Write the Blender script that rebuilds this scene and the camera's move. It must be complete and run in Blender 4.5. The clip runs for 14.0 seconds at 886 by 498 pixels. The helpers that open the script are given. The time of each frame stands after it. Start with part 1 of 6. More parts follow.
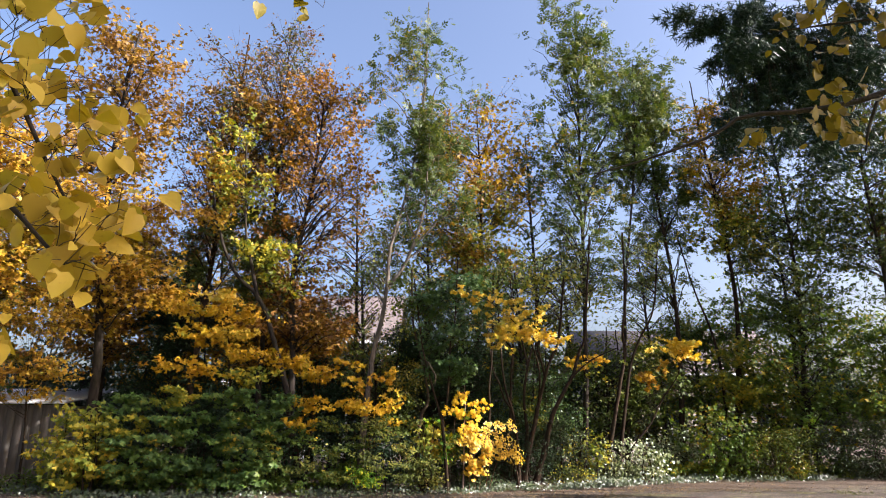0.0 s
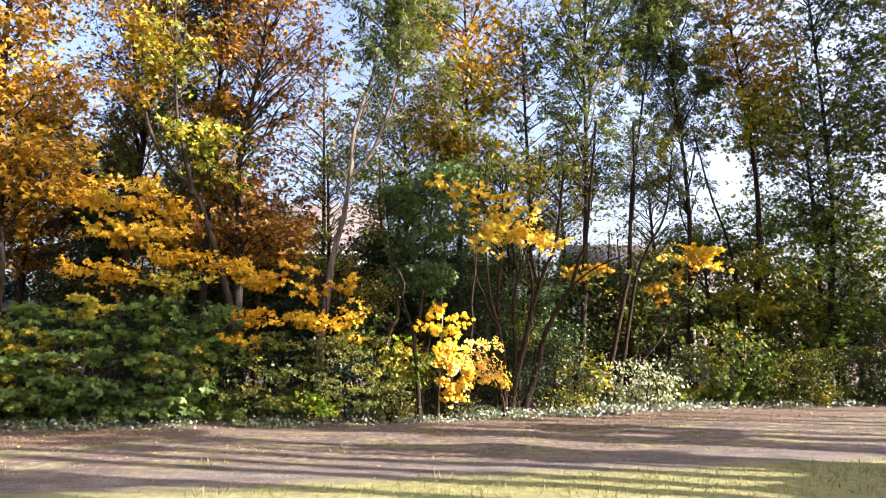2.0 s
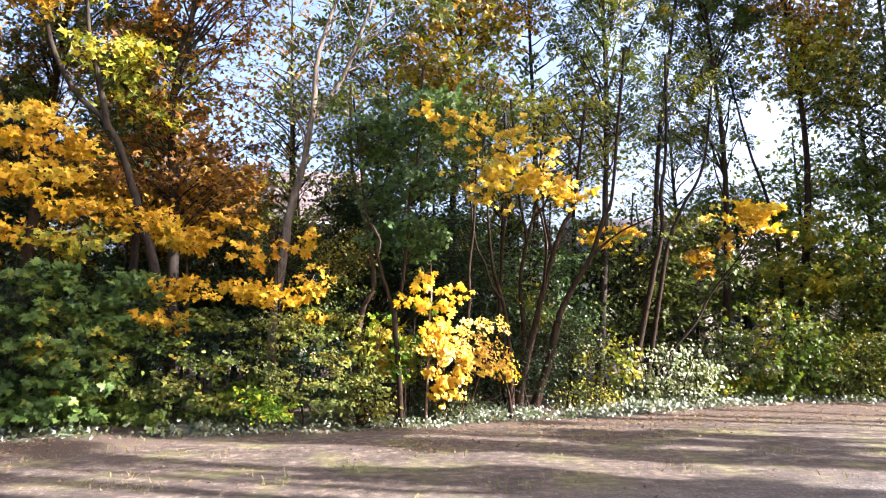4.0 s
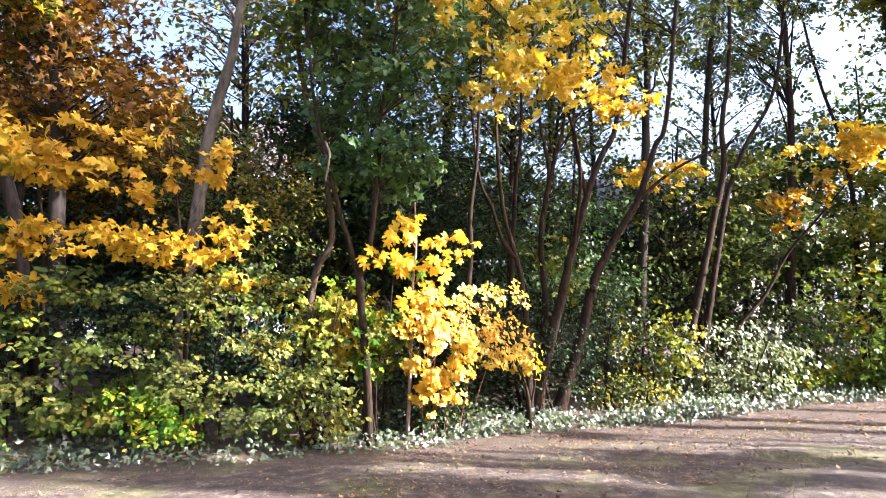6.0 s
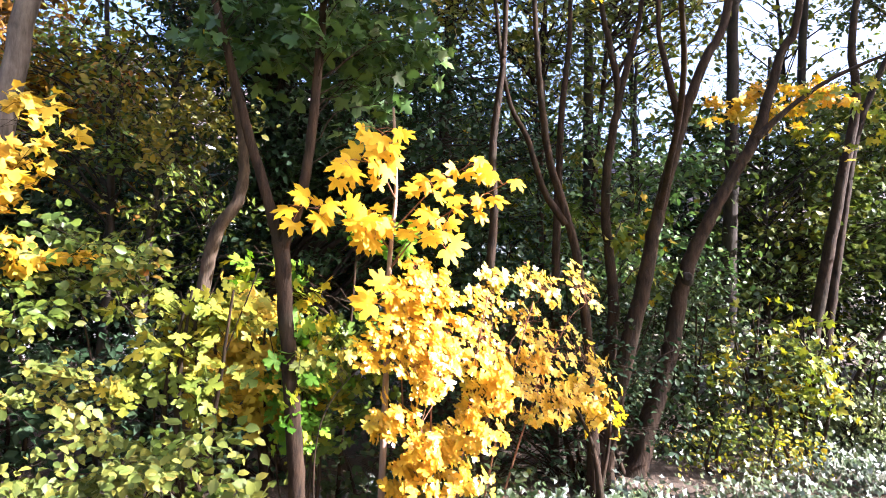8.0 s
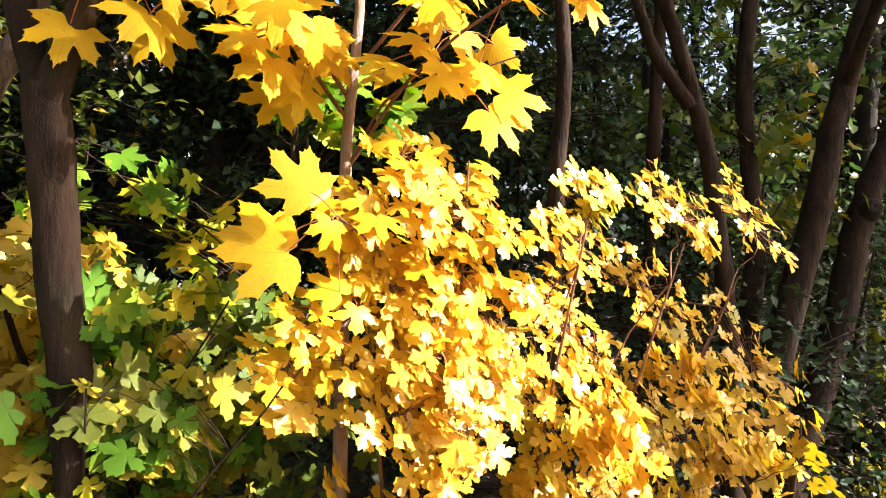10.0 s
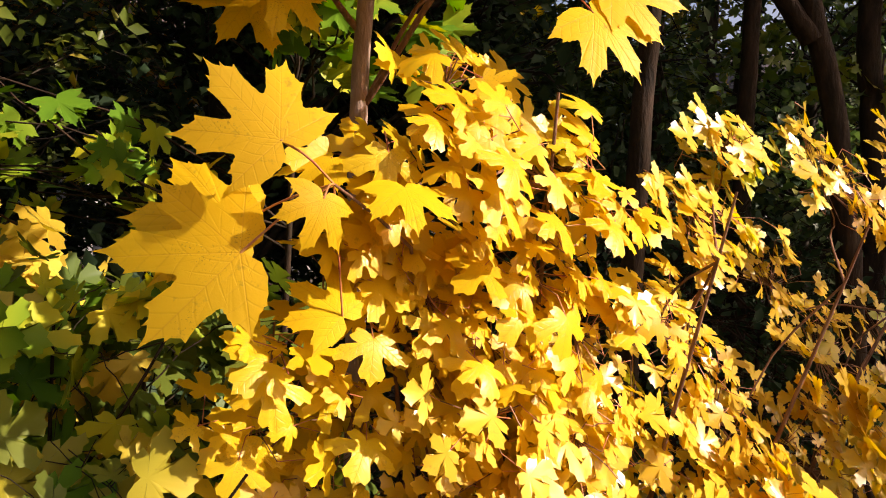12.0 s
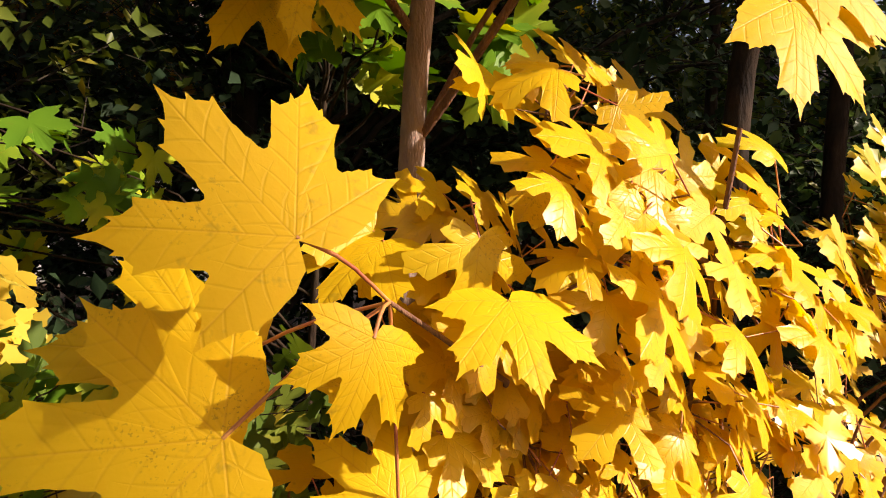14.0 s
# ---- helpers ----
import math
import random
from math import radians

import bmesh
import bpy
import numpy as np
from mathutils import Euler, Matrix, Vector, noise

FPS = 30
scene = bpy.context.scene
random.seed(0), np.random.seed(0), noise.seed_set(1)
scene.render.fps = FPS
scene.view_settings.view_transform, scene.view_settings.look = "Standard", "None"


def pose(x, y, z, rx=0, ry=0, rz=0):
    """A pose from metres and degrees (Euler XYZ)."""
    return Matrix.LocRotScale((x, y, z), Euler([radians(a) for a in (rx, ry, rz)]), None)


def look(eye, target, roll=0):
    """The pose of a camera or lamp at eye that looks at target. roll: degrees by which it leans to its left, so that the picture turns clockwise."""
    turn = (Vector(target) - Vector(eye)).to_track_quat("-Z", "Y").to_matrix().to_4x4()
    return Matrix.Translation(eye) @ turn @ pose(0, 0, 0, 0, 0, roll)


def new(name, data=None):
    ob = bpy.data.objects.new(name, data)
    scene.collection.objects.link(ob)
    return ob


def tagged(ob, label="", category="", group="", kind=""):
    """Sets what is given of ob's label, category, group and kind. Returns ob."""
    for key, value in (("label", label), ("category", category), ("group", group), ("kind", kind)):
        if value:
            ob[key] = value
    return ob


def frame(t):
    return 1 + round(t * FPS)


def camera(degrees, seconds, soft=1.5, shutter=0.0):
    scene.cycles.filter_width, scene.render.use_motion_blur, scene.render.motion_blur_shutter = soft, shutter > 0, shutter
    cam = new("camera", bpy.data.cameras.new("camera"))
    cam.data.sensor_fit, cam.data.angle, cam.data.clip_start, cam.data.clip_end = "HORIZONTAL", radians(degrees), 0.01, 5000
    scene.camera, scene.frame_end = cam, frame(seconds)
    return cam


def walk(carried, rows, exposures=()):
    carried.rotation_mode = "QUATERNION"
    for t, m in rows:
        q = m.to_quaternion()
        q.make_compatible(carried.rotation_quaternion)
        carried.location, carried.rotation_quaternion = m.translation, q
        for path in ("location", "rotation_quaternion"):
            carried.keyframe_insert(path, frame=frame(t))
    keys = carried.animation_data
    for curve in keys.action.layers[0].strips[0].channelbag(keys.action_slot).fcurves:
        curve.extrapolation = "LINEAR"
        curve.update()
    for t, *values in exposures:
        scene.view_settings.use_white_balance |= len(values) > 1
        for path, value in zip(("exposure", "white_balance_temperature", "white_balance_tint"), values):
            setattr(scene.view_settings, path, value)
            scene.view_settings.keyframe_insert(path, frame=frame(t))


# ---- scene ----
cam = camera(69.3, 14.0, soft=1.0)
METRES, EYE, TILT, LEAN, TURN = 17.0, 1.63, 15.5, 0.0, 0.0
ROWS = [
    (0.0, 0.0, 0.0, 0.0, 0.0, 0.0, 0.0),
    (0.5, 0.0083, 0.0497, -0.0119, -0.07, -4.07, 0.0),
    (1.0, 0.0146, 0.0967, -0.0268, -0.21, -5.1, -0.16),
    (1.5, 0.0198, 0.1416, -0.0421, -0.36, -6.28, -0.18),
    (2.0, 0.0211, 0.1878, -0.0527, -0.9, -6.94, -0.55),
    (2.5, 0.0218, 0.2372, -0.0705, -1.34, -6.87, -0.54),
    (3.0, 0.0205, 0.2845, -0.0828, -1.54, -6.91, -0.69),
    (5.5, 0.0314, 0.5307, -0.1544, -2.49, -10.47, -0.92),
    (6.0, 0.0326, 0.5824, -0.1683, -2.61, -10.49, -1.02),
    (6.5, 0.0338, 0.6315, -0.1837, -2.63, -10.72, -0.97),
    (7.0, 0.0355, 0.6839, -0.1964, -2.71, -10.78, -1.12),
    (7.5, 0.0378, 0.734, -0.2104, -2.79, -10.65, -1.07),
    (8.0, 0.0403, 0.7817, -0.2232, -2.82, -10.57, -1.14),
    (8.5, 0.0402, 0.8246, -0.2344, -2.93, -10.72, -1.04),
    (9.0, 0.0416, 0.8618, -0.2462, -2.76, -11.77, -0.95),
    (11.5, 0.0442, 0.9349, -0.2647, -0.18, -18.18, -0.45),
    (12.0, 0.0418, 0.9404, -0.2654, 0.69, -18.14, -0.22),
    (12.5, 0.0393, 0.9477, -0.2657, 1.43, -18.23, -0.11),
    (13.0, 0.0385, 0.9528, -0.2666, 1.68, -18.24, -0.09),
    (13.5, 0.0381, 0.9569, -0.2658, 2.01, -18.24, -0.05),
    (14.0, 0.0375, 0.959, -0.2651, 3.05, -18.21, 0.14),
]
walk(cam, [(t, pose(0, 0, EYE, TILT, LEAN, TURN) @ pose(METRES * x, METRES * y, METRES * z, 90 + pitch, roll, yaw)) for t, x, y, z, yaw, pitch, roll in ROWS],
     [(0.0, 1.55, 5900, 20), (0.5, 1.6, 6150, 25), (1.0, 1.85, 6200, 26), (1.6, 2.1, 6200, 27), (3.0, 2.34, 6000, 26), (6.0, 2.62, 5500, 25), (8.0, 2.76, 5400, 24), (9.0, 2.76, 5450, 22), (10.2, 1.8, 6200, 23), (11.3, 0.95, 6900, 27), (12.0, 0.92, 6900, 27), (12.5, 1.15, 6850, 25), (13.0, 0.95, 6900, 25), (13.5, 0.87, 6900, 25), (14.0, 0.85, 6900, 25)])

# ---- light ----
SUN_EL, SUN_AZ = 30.0, -14.0      # degrees: height, and bearing from +x towards +y
to_sun = Vector((math.cos(radians(SUN_EL)) * math.cos(radians(SUN_AZ)), math.cos(radians(SUN_EL)) * math.sin(radians(SUN_AZ)), math.sin(radians(SUN_EL))))
world = bpy.data.worlds.new("world")
scene.world = world
world.use_nodes = True
wn = world.node_tree.nodes
sky = wn.new("ShaderNodeTexSky")
sky.sky_type, sky.sun_disc = "NISHITA", False
sky.sun_elevation, sky.sun_rotation = radians(SUN_EL), radians(90 - SUN_AZ)
sky.air_density, sky.dust_density, sky.ozone_density = 1.1, 6.0, 1.0
wn["Background"].inputs["Strength"].default_value = 0.105
world.node_tree.links.new(sky.outputs[0], wn["Background"].inputs["Color"])
sun = new("sun", bpy.data.lights.new("sun", "SUN"))
sun.data.energy, sun.data.angle, sun.data.color = 5.0, radians(0.55), (1.0, 0.93, 0.8)
sun.matrix_world = look(to_sun * 60, (0, 0, 0))


# ---- materials ----
def shader(name):
    mat = bpy.data.materials.new(name)
    mat.use_nodes = True
    nt = mat.node_tree
    return mat, nt, nt.nodes["Principled BSDF"], nt.nodes["Material Output"]


def node(nt, kind, **values):
    n = nt.nodes.new(kind)
    for key, value in values.items():
        n.inputs[key.replace("_", " ")].default_value = value
    return n


def ramp(nt, fac, stops):
    n = nt.nodes.new("ShaderNodeValToRGB")
    while len(n.color_ramp.elements) < len(stops):
        n.color_ramp.elements.new(0.5)
    for e, (p, c) in zip(n.color_ramp.elements, stops):
        e.position, e.color = p, (*c, 1)
    nt.links.new(fac, n.inputs[0])
    return n.outputs["Color"]


def maths(nt, op, a, b=None, c=None):
    n = nt.nodes.new("ShaderNodeMath")
    n.operation = op
    for i, v in enumerate((a, b, c)):
        if v is None:
            continue
        if isinstance(v, (int, float)):
            n.inputs[i].default_value = v
        else:
            nt.links.new(v, n.inputs[i])
    return n.outputs[0]


def mixed(nt, fac, a, b, blend="MIX"):
    n = nt.nodes.new("ShaderNodeMix")
    n.data_type, n.blend_type = "RGBA", blend
    for i, v in ((0, fac), (6, a), (7, b)):
        if isinstance(v, (int, float)):
            n.inputs[i].default_value = v
        elif isinstance(v, tuple):
            n.inputs[i].default_value = (*v, 1)
        else:
            nt.links.new(v, n.inputs[i])
    return n.outputs[2]


def noise_fac(nt, scale, detail=3.0, rough=0.6, stretch=None):
    geo = nt.nodes.new("ShaderNodeNewGeometry")
    out = geo.outputs["Position"]
    if stretch:
        m = nt.nodes.new("ShaderNodeMapping")
        m.inputs["Scale"].default_value = stretch
        nt.links.new(out, m.inputs["Vector"])
        out = m.outputs[0]
    n = node(nt, "ShaderNodeTexNoise", Scale=scale, Detail=detail, Roughness=rough)
    nt.links.new(out, n.inputs["Vector"])
    return n.outputs["Fac"]


def bumped(nt, bsdf, height, strength, distance):
    b = node(nt, "ShaderNodeBump", Strength=strength, Distance=distance)
    nt.links.new(height, b.inputs["Height"])
    nt.links.new(b.outputs[0], bsdf.inputs["Normal"])


def leaf_material(name, stops, rough=0.45, through_light=0.32, patch=0.6, spec=0.22, single=False, veins=False, bearings=(0.0, 46.0, 96.0)):
    """Leaves: each one its own hue out of stops, drifting from bough to bough; light passes through the blade."""
    mat, nt, bsdf, out = shader(name)
    if single:
        rnd = nt.nodes.new("ShaderNodeObjectInfo").outputs["Random"]
    else:
        rnd = nt.nodes.new("ShaderNodeNewGeometry").outputs["Random Per Island"]
    drift = noise_fac(nt, patch, 2.0)
    fac = maths(nt, "ADD", maths(nt, "MULTIPLY", rnd, 0.6), maths(nt, "MULTIPLY_ADD", drift, 1.5, -0.55))
    col = ramp(nt, fac, stops)
    spots = noise_fac(nt, 60.0, 3.0, 0.7)
    blot = ramp(nt, spots, [(0.62, (0, 0, 0)), (0.74, (1, 1, 1))])
    col = mixed(nt, maths(nt, "MULTIPLY", blot, 0.35), col, (0.16, 0.09, 0.03))
    if single:
        rusty = maths(nt, "MULTIPLY", ramp(nt, noise_fac(nt, 420.0, 2.0), [(0.58, (0, 0, 0)), (0.66, (1, 1, 1))]), ramp(nt, noise_fac(nt, 16.0, 2.0), [(0.52, (0, 0, 0)), (0.66, (1, 1, 1))]))
        col = mixed(nt, maths(nt, "MULTIPLY", rusty, 0.4), col, (0.14, 0.06, 0.015))
    if veins:
        uv = nt.nodes.new("ShaderNodeUVMap")
        sep = nt.nodes.new("ShaderNodeSeparateXYZ")
        nt.links.new(uv.outputs[0], sep.inputs[0])
        x, y = sep.outputs[0], sep.outputs[1]
        ax = maths(nt, "ABSOLUTE", x)
        line, ribs = None, None
        wander = maths(nt, "MULTIPLY", noise_fac(nt, 22.0, 1.0), 0.7)
        for deg in bearings:
            s, c = math.sin(radians(deg)), math.cos(radians(deg))
            along = maths(nt, "ADD", maths(nt, "MULTIPLY", ax, s), maths(nt, "MULTIPLY", y, c))
            side = maths(nt, "ABSOLUTE", maths(nt, "SUBTRACT", maths(nt, "MULTIPLY", ax, c), maths(nt, "MULTIPLY", y, s)))
            main = maths(nt, "ADD", side, maths(nt, "MULTIPLY", maths(nt, "LESS_THAN", along, 0.0), 1.0))
            # side veins leave the main one at an angle and arch towards the rim
            arch = maths(nt, "SUBTRACT", along, maths(nt, "MULTIPLY", maths(nt, "SUBTRACT", side, maths(nt, "MULTIPLY", maths(nt, "MULTIPLY", side, side), 1.1)), 0.95))
            saw = maths(nt, "ABSOLUTE", maths(nt, "SUBTRACT", maths(nt, "FRACT", maths(nt, "ADD", maths(nt, "MULTIPLY", arch, 6.0), wander)), 0.5))
            minor = maths(nt, "ADD", maths(nt, "MULTIPLY", maths(nt, "SUBTRACT", 0.5, saw), 0.16), maths(nt, "MAXIMUM", maths(nt, "MULTIPLY_ADD", side, 0.10, -0.012), 0.0))
            line = main if line is None else maths(nt, "MINIMUM", line, main)
            ribs = minor if ribs is None else maths(nt, "MINIMUM", ribs, minor)
        vein = ramp(nt, line, [(0.001, (1, 1, 1)), (0.010, (0, 0, 0))])
        rib = ramp(nt, ribs, [(0.002, (1, 1, 1)), (0.016, (0, 0, 0))])
        col = mixed(nt, maths(nt, "MULTIPLY", rib, 0.16), col, (0.55, 0.30, 0.02))
        col = mixed(nt, maths(nt, "MULTIPLY", vein, 0.34), col, (0.66, 0.34, 0.03))
        pillow = maths(nt, "MULTIPLY", noise_fac(nt, 55.0, 2.0), 0.8)
        fine = noise_fac(nt, 300.0, 2.0)
        sunk = maths(nt, "ADD", vein, maths(nt, "MULTIPLY", rib, 0.6))
        bumped(nt, bsdf, maths(nt, "ADD", maths(nt, "SUBTRACT", pillow, sunk), maths(nt, "MULTIPLY", fine, 0.35)), 0.35, 0.0011)
    nt.links.new(col, bsdf.inputs["Base Color"])
    bsdf.inputs["Roughness"].default_value = rough
    bsdf.inputs["Specular IOR Level"].default_value = spec
    tr = nt.nodes.new("ShaderNodeBsdfTranslucent")
    bright = nt.nodes.new("ShaderNodeHueSaturation")
    bright.inputs["Saturation"].default_value, bright.inputs["Value"].default_value = 1.1, 1.05
    nt.links.new(col, bright.inputs["Color"])
    nt.links.new(bright.outputs[0], tr.inputs["Color"])
    mix = nt.nodes.new("ShaderNodeMixShader")
    mix.inputs[0].default_value = through_light
    nt.links.new(bsdf.outputs[0], mix.inputs[1])
    nt.links.new(tr.outputs[0], mix.inputs[2])
    nt.links.new(mix.outputs[0], out.inputs["Surface"])
    return mat


YELLOW = [(0.0, (0.60, 0.37, 0.03)), (0.4, (0.70, 0.48, 0.045)), (0.75, (0.66, 0.49, 0.055)), (1.0, (0.42, 0.42, 0.06))]
m_yellow = leaf_material("yellow_maple_leaf", YELLOW, patch=1.2)
m_hero = leaf_material("large_yellow_maple_leaf", [(0.0, (0.78, 0.475, 0.006)), (0.5, (0.82, 0.525, 0.008)), (1.0, (0.81, 0.545, 0.010))], rough=0.5, through_light=0.4, patch=1.5, spec=0.22, single=True, veins=True)
m_gold = leaf_material("golden_maple_leaf", [(0.0, (0.48, 0.24, 0.014)), (0.45, (0.62, 0.37, 0.016)), (0.8, (0.60, 0.42, 0.022)), (1.0, (0.30, 0.30, 0.03))], patch=1.0)
m_field = leaf_material("field_maple_leaf", [(0.0, (0.72, 0.44, 0.008)), (0.35, (0.78, 0.505, 0.010)), (0.8, (0.80, 0.57, 0.016)), (1.0, (0.48, 0.50, 0.02))], rough=0.36, through_light=0.42, patch=2.2, spec=0.36, single=True, veins=True, bearings=(0.0, 58.0, 108.0))
m_field_far = leaf_material("field_maple_foliage", [(0.0, (0.66, 0.387, 0.0198)), (0.35, (0.757, 0.489, 0.0277)), (0.75, (0.786, 0.562, 0.0495)), (1.0, (0.436, 0.459, 0.0495))], rough=0.32, through_light=0.42, patch=2.2, spec=0.6)
m_lime = leaf_material("yellow_green_leaf", [(0.0, (0.095, 0.141, 0.0198)), (0.4, (0.209, 0.238, 0.027)), (0.7, (0.427, 0.37, 0.0315)), (1.0, (0.627, 0.405, 0.027))], patch=2.0)
m_orange = leaf_material("orange_maple_leaf", [(0.0, (0.212, 0.0968, 0.0134)), (0.35, (0.379, 0.202, 0.0152)), (0.7, (0.455, 0.291, 0.0168)), (1.0, (0.25, 0.225, 0.0252))], patch=0.7)
m_brown = leaf_material("brown_orange_leaf", [(0.0, (0.115, 0.0572, 0.0179)), (0.4, (0.23, 0.119, 0.0179)), (0.75, (0.321, 0.185, 0.0196)), (1.0, (0.168, 0.15, 0.0268))], patch=0.6)
m_copper = leaf_material("copper_brown_leaf", [(0.0, (0.10, 0.045, 0.014)), (0.4, (0.20, 0.090, 0.016)), (0.75, (0.30, 0.145, 0.018)), (1.0, (0.36, 0.21, 0.022))], patch=0.6)
m_deep = leaf_material("deep_green_leaf", [(0.0, (0.042, 0.09, 0.024)), (0.5, (0.078, 0.142, 0.034)), (0.85, (0.13, 0.19, 0.044)), (1.0, (0.26, 0.25, 0.05))], rough=0.36, patch=0.9, spec=0.4)
m_rust = leaf_material("amber_brown_leaf", [(0.0, (0.18, 0.075, 0.014)), (0.4, (0.34, 0.155, 0.016)), (0.75, (0.44, 0.23, 0.018)), (1.0, (0.26, 0.20, 0.026))], patch=0.6)
m_sparse = leaf_material("faded_leaf", [(0.0, (0.136, 0.056, 0.027)), (0.4, (0.187, 0.096, 0.027)), (0.7, (0.102, 0.104, 0.027)), (1.0, (0.068, 0.096, 0.027))], patch=0.5)
m_green = leaf_material("green_maple_leaf", [(0.0, (0.0615, 0.109, 0.018)), (0.5, (0.104, 0.161, 0.0216)), (0.8, (0.185, 0.208, 0.024)), (1.0, (0.541, 0.359, 0.018))], patch=0.9)
m_leafy = leaf_material("broad_green_leaf", [(0.0, (0.045, 0.092, 0.019)), (0.5, (0.078, 0.14, 0.025)), (0.82, (0.14, 0.19, 0.03)), (1.0, (0.46, 0.35, 0.028))], patch=1.1)
m_ash = leaf_material("ash_leaf", [(0.0, (0.045, 0.075, 0.016)), (0.5, (0.078, 0.108, 0.022)), (0.85, (0.145, 0.155, 0.027)), (1.0, (0.355, 0.238, 0.0281))], patch=0.5)
m_ash_far = leaf_material("olive_leaf", [(0.0, (0.06, 0.095, 0.02)), (0.5, (0.12, 0.15, 0.026)), (0.8, (0.24, 0.22, 0.03)), (1.0, (0.38, 0.25, 0.03))], patch=0.5)
m_olive = leaf_material("olive_yellow_leaf", [(0.0, (0.07, 0.085, 0.016)), (0.5, (0.17, 0.15, 0.02)), (0.8, (0.30, 0.22, 0.022)), (1.0, (0.42, 0.27, 0.02))], patch=0.8)
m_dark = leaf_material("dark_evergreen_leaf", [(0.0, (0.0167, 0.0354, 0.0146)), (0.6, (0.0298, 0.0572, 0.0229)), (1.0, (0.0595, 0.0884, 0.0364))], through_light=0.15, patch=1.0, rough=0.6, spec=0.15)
m_hazel = leaf_material("pale_green_leaf", [(0.0, (0.066, 0.099, 0.0214)), (0.45, (0.132, 0.157, 0.0285)), (0.8, (0.245, 0.231, 0.0356)), (1.0, (0.396, 0.297, 0.0427))], patch=0.9)
m_shrub = leaf_material("shrub_leaf", [(0.0, (0.0471, 0.0765, 0.012)), (0.5, (0.0943, 0.131, 0.0168)), (0.8, (0.207, 0.199, 0.024)), (1.0, (0.321, 0.122, 0.024))], rough=0.36, patch=1.3)
m_shoot = leaf_material("green_shoot_leaf", [(0.0, (0.06, 0.155, 0.012)), (0.45, (0.13, 0.265, 0.016)), (0.7, (0.36, 0.41, 0.02)), (1.0, (0.82, 0.60, 0.02))], patch=3.5, spec=0.14)
m_ivy = leaf_material("ivy_leaf", [(0.0, (0.0273, 0.0508, 0.0151)), (0.6, (0.0546, 0.0834, 0.025)), (1.0, (0.109, 0.12, 0.0334))], rough=0.36, through_light=0.15, patch=1.5, spec=0.75)
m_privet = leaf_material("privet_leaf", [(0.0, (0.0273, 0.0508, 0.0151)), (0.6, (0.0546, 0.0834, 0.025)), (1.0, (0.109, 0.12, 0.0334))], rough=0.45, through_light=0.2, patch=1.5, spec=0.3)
# glossy leaves, base colour lifted to imitate strong sunlight on them
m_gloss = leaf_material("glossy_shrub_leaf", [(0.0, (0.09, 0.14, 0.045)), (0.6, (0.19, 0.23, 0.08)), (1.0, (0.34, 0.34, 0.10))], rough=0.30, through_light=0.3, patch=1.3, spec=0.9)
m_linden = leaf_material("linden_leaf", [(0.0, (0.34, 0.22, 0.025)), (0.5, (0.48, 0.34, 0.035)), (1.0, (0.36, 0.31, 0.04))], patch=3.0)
# the linden leaf again, with shade put into a darker colour
m_linden_shaded = leaf_material("shaded_linden_leaf", [(0.0, (0.14, 0.095, 0.014)), (0.5, (0.24, 0.175, 0.02)), (1.0, (0.18, 0.16, 0.022))], patch=3.0)
m_needle = leaf_material("pine_needle", [(0.0, (0.012, 0.03, 0.016)), (1.0, (0.03, 0.055, 0.03))], through_light=0.05, patch=1.0)
m_litter = leaf_material("fallen_leaf", [(0.0, (0.07, 0.045, 0.028)), (0.45, (0.17, 0.11, 0.06)), (0.8, (0.30, 0.20, 0.10)), (1.0, (0.50, 0.30, 0.06))], rough=0.6, through_light=0.1, patch=1.0)
m_grass = leaf_material("grass_blade", [(0.0, (0.10, 0.12, 0.03)), (0.5, (0.18, 0.19, 0.05)), (1.0, (0.36, 0.31, 0.13))], through_light=0.25, patch=0.7)


def bark_material(name, dark, light, scale=14.0, moss=(0.05, 0.045, 0.02)):
    mat, nt, bsdf, out = shader(name)
    f1 = noise_fac(nt, scale, 5.0, 0.65, (1, 1, 0.28))
    f2 = noise_fac(nt, scale * 0.18, 2.0)
    col = ramp(nt, f1, [(0.3, dark), (0.7, light)])
    green = ramp(nt, f2, [(0.5, (0, 0, 0)), (0.68, (1, 1, 1))])
    col = mixed(nt, maths(nt, "MULTIPLY", green, 0.4), col, moss)
    nt.links.new(col, bsdf.inputs["Base Color"])
    bsdf.inputs["Roughness"].default_value = 0.9
    bsdf.inputs["Specular IOR Level"].default_value = 0.2
    bumped(nt, bsdf, f1, 0.9, 0.016)
    return mat


m_bark = bark_material("grey_brown_bark", (0.009, 0.0055, 0.003), (0.052, 0.030, 0.016), 22.0, (0.03, 0.026, 0.012))
m_bark_pale = bark_material("pale_grey_bark", (0.05, 0.04, 0.031), (0.21, 0.17, 0.13))
m_bark_dark = bark_material("dark_bark", (0.012, 0.009, 0.007), (0.048, 0.036, 0.027))
m_bark_mid = bark_material("brown_bark", (0.03, 0.021, 0.014), (0.12, 0.083, 0.052), 22.0)
m_stem = bark_material("tan_young_bark", (0.20, 0.13, 0.095), (0.42, 0.30, 0.23), 30.0, (0.3, 0.22, 0.15))
m_twig = bark_material("red_brown_twig", (0.12, 0.05, 0.03), (0.30, 0.16, 0.09), 40.0, (0.2, 0.1, 0.06))


def petiole_material():
    mat, nt, bsdf, out = shader("red_leaf_stalk")
    f = noise_fac(nt, 40.0)
    nt.links.new(ramp(nt, f, [(0.3, (0.40, 0.08, 0.05)), (0.7, (0.58, 0.28, 0.07))]), bsdf.inputs["Base Color"])
    bsdf.inputs["Roughness"].default_value = 0.45
    return mat


m_stalk = petiole_material()


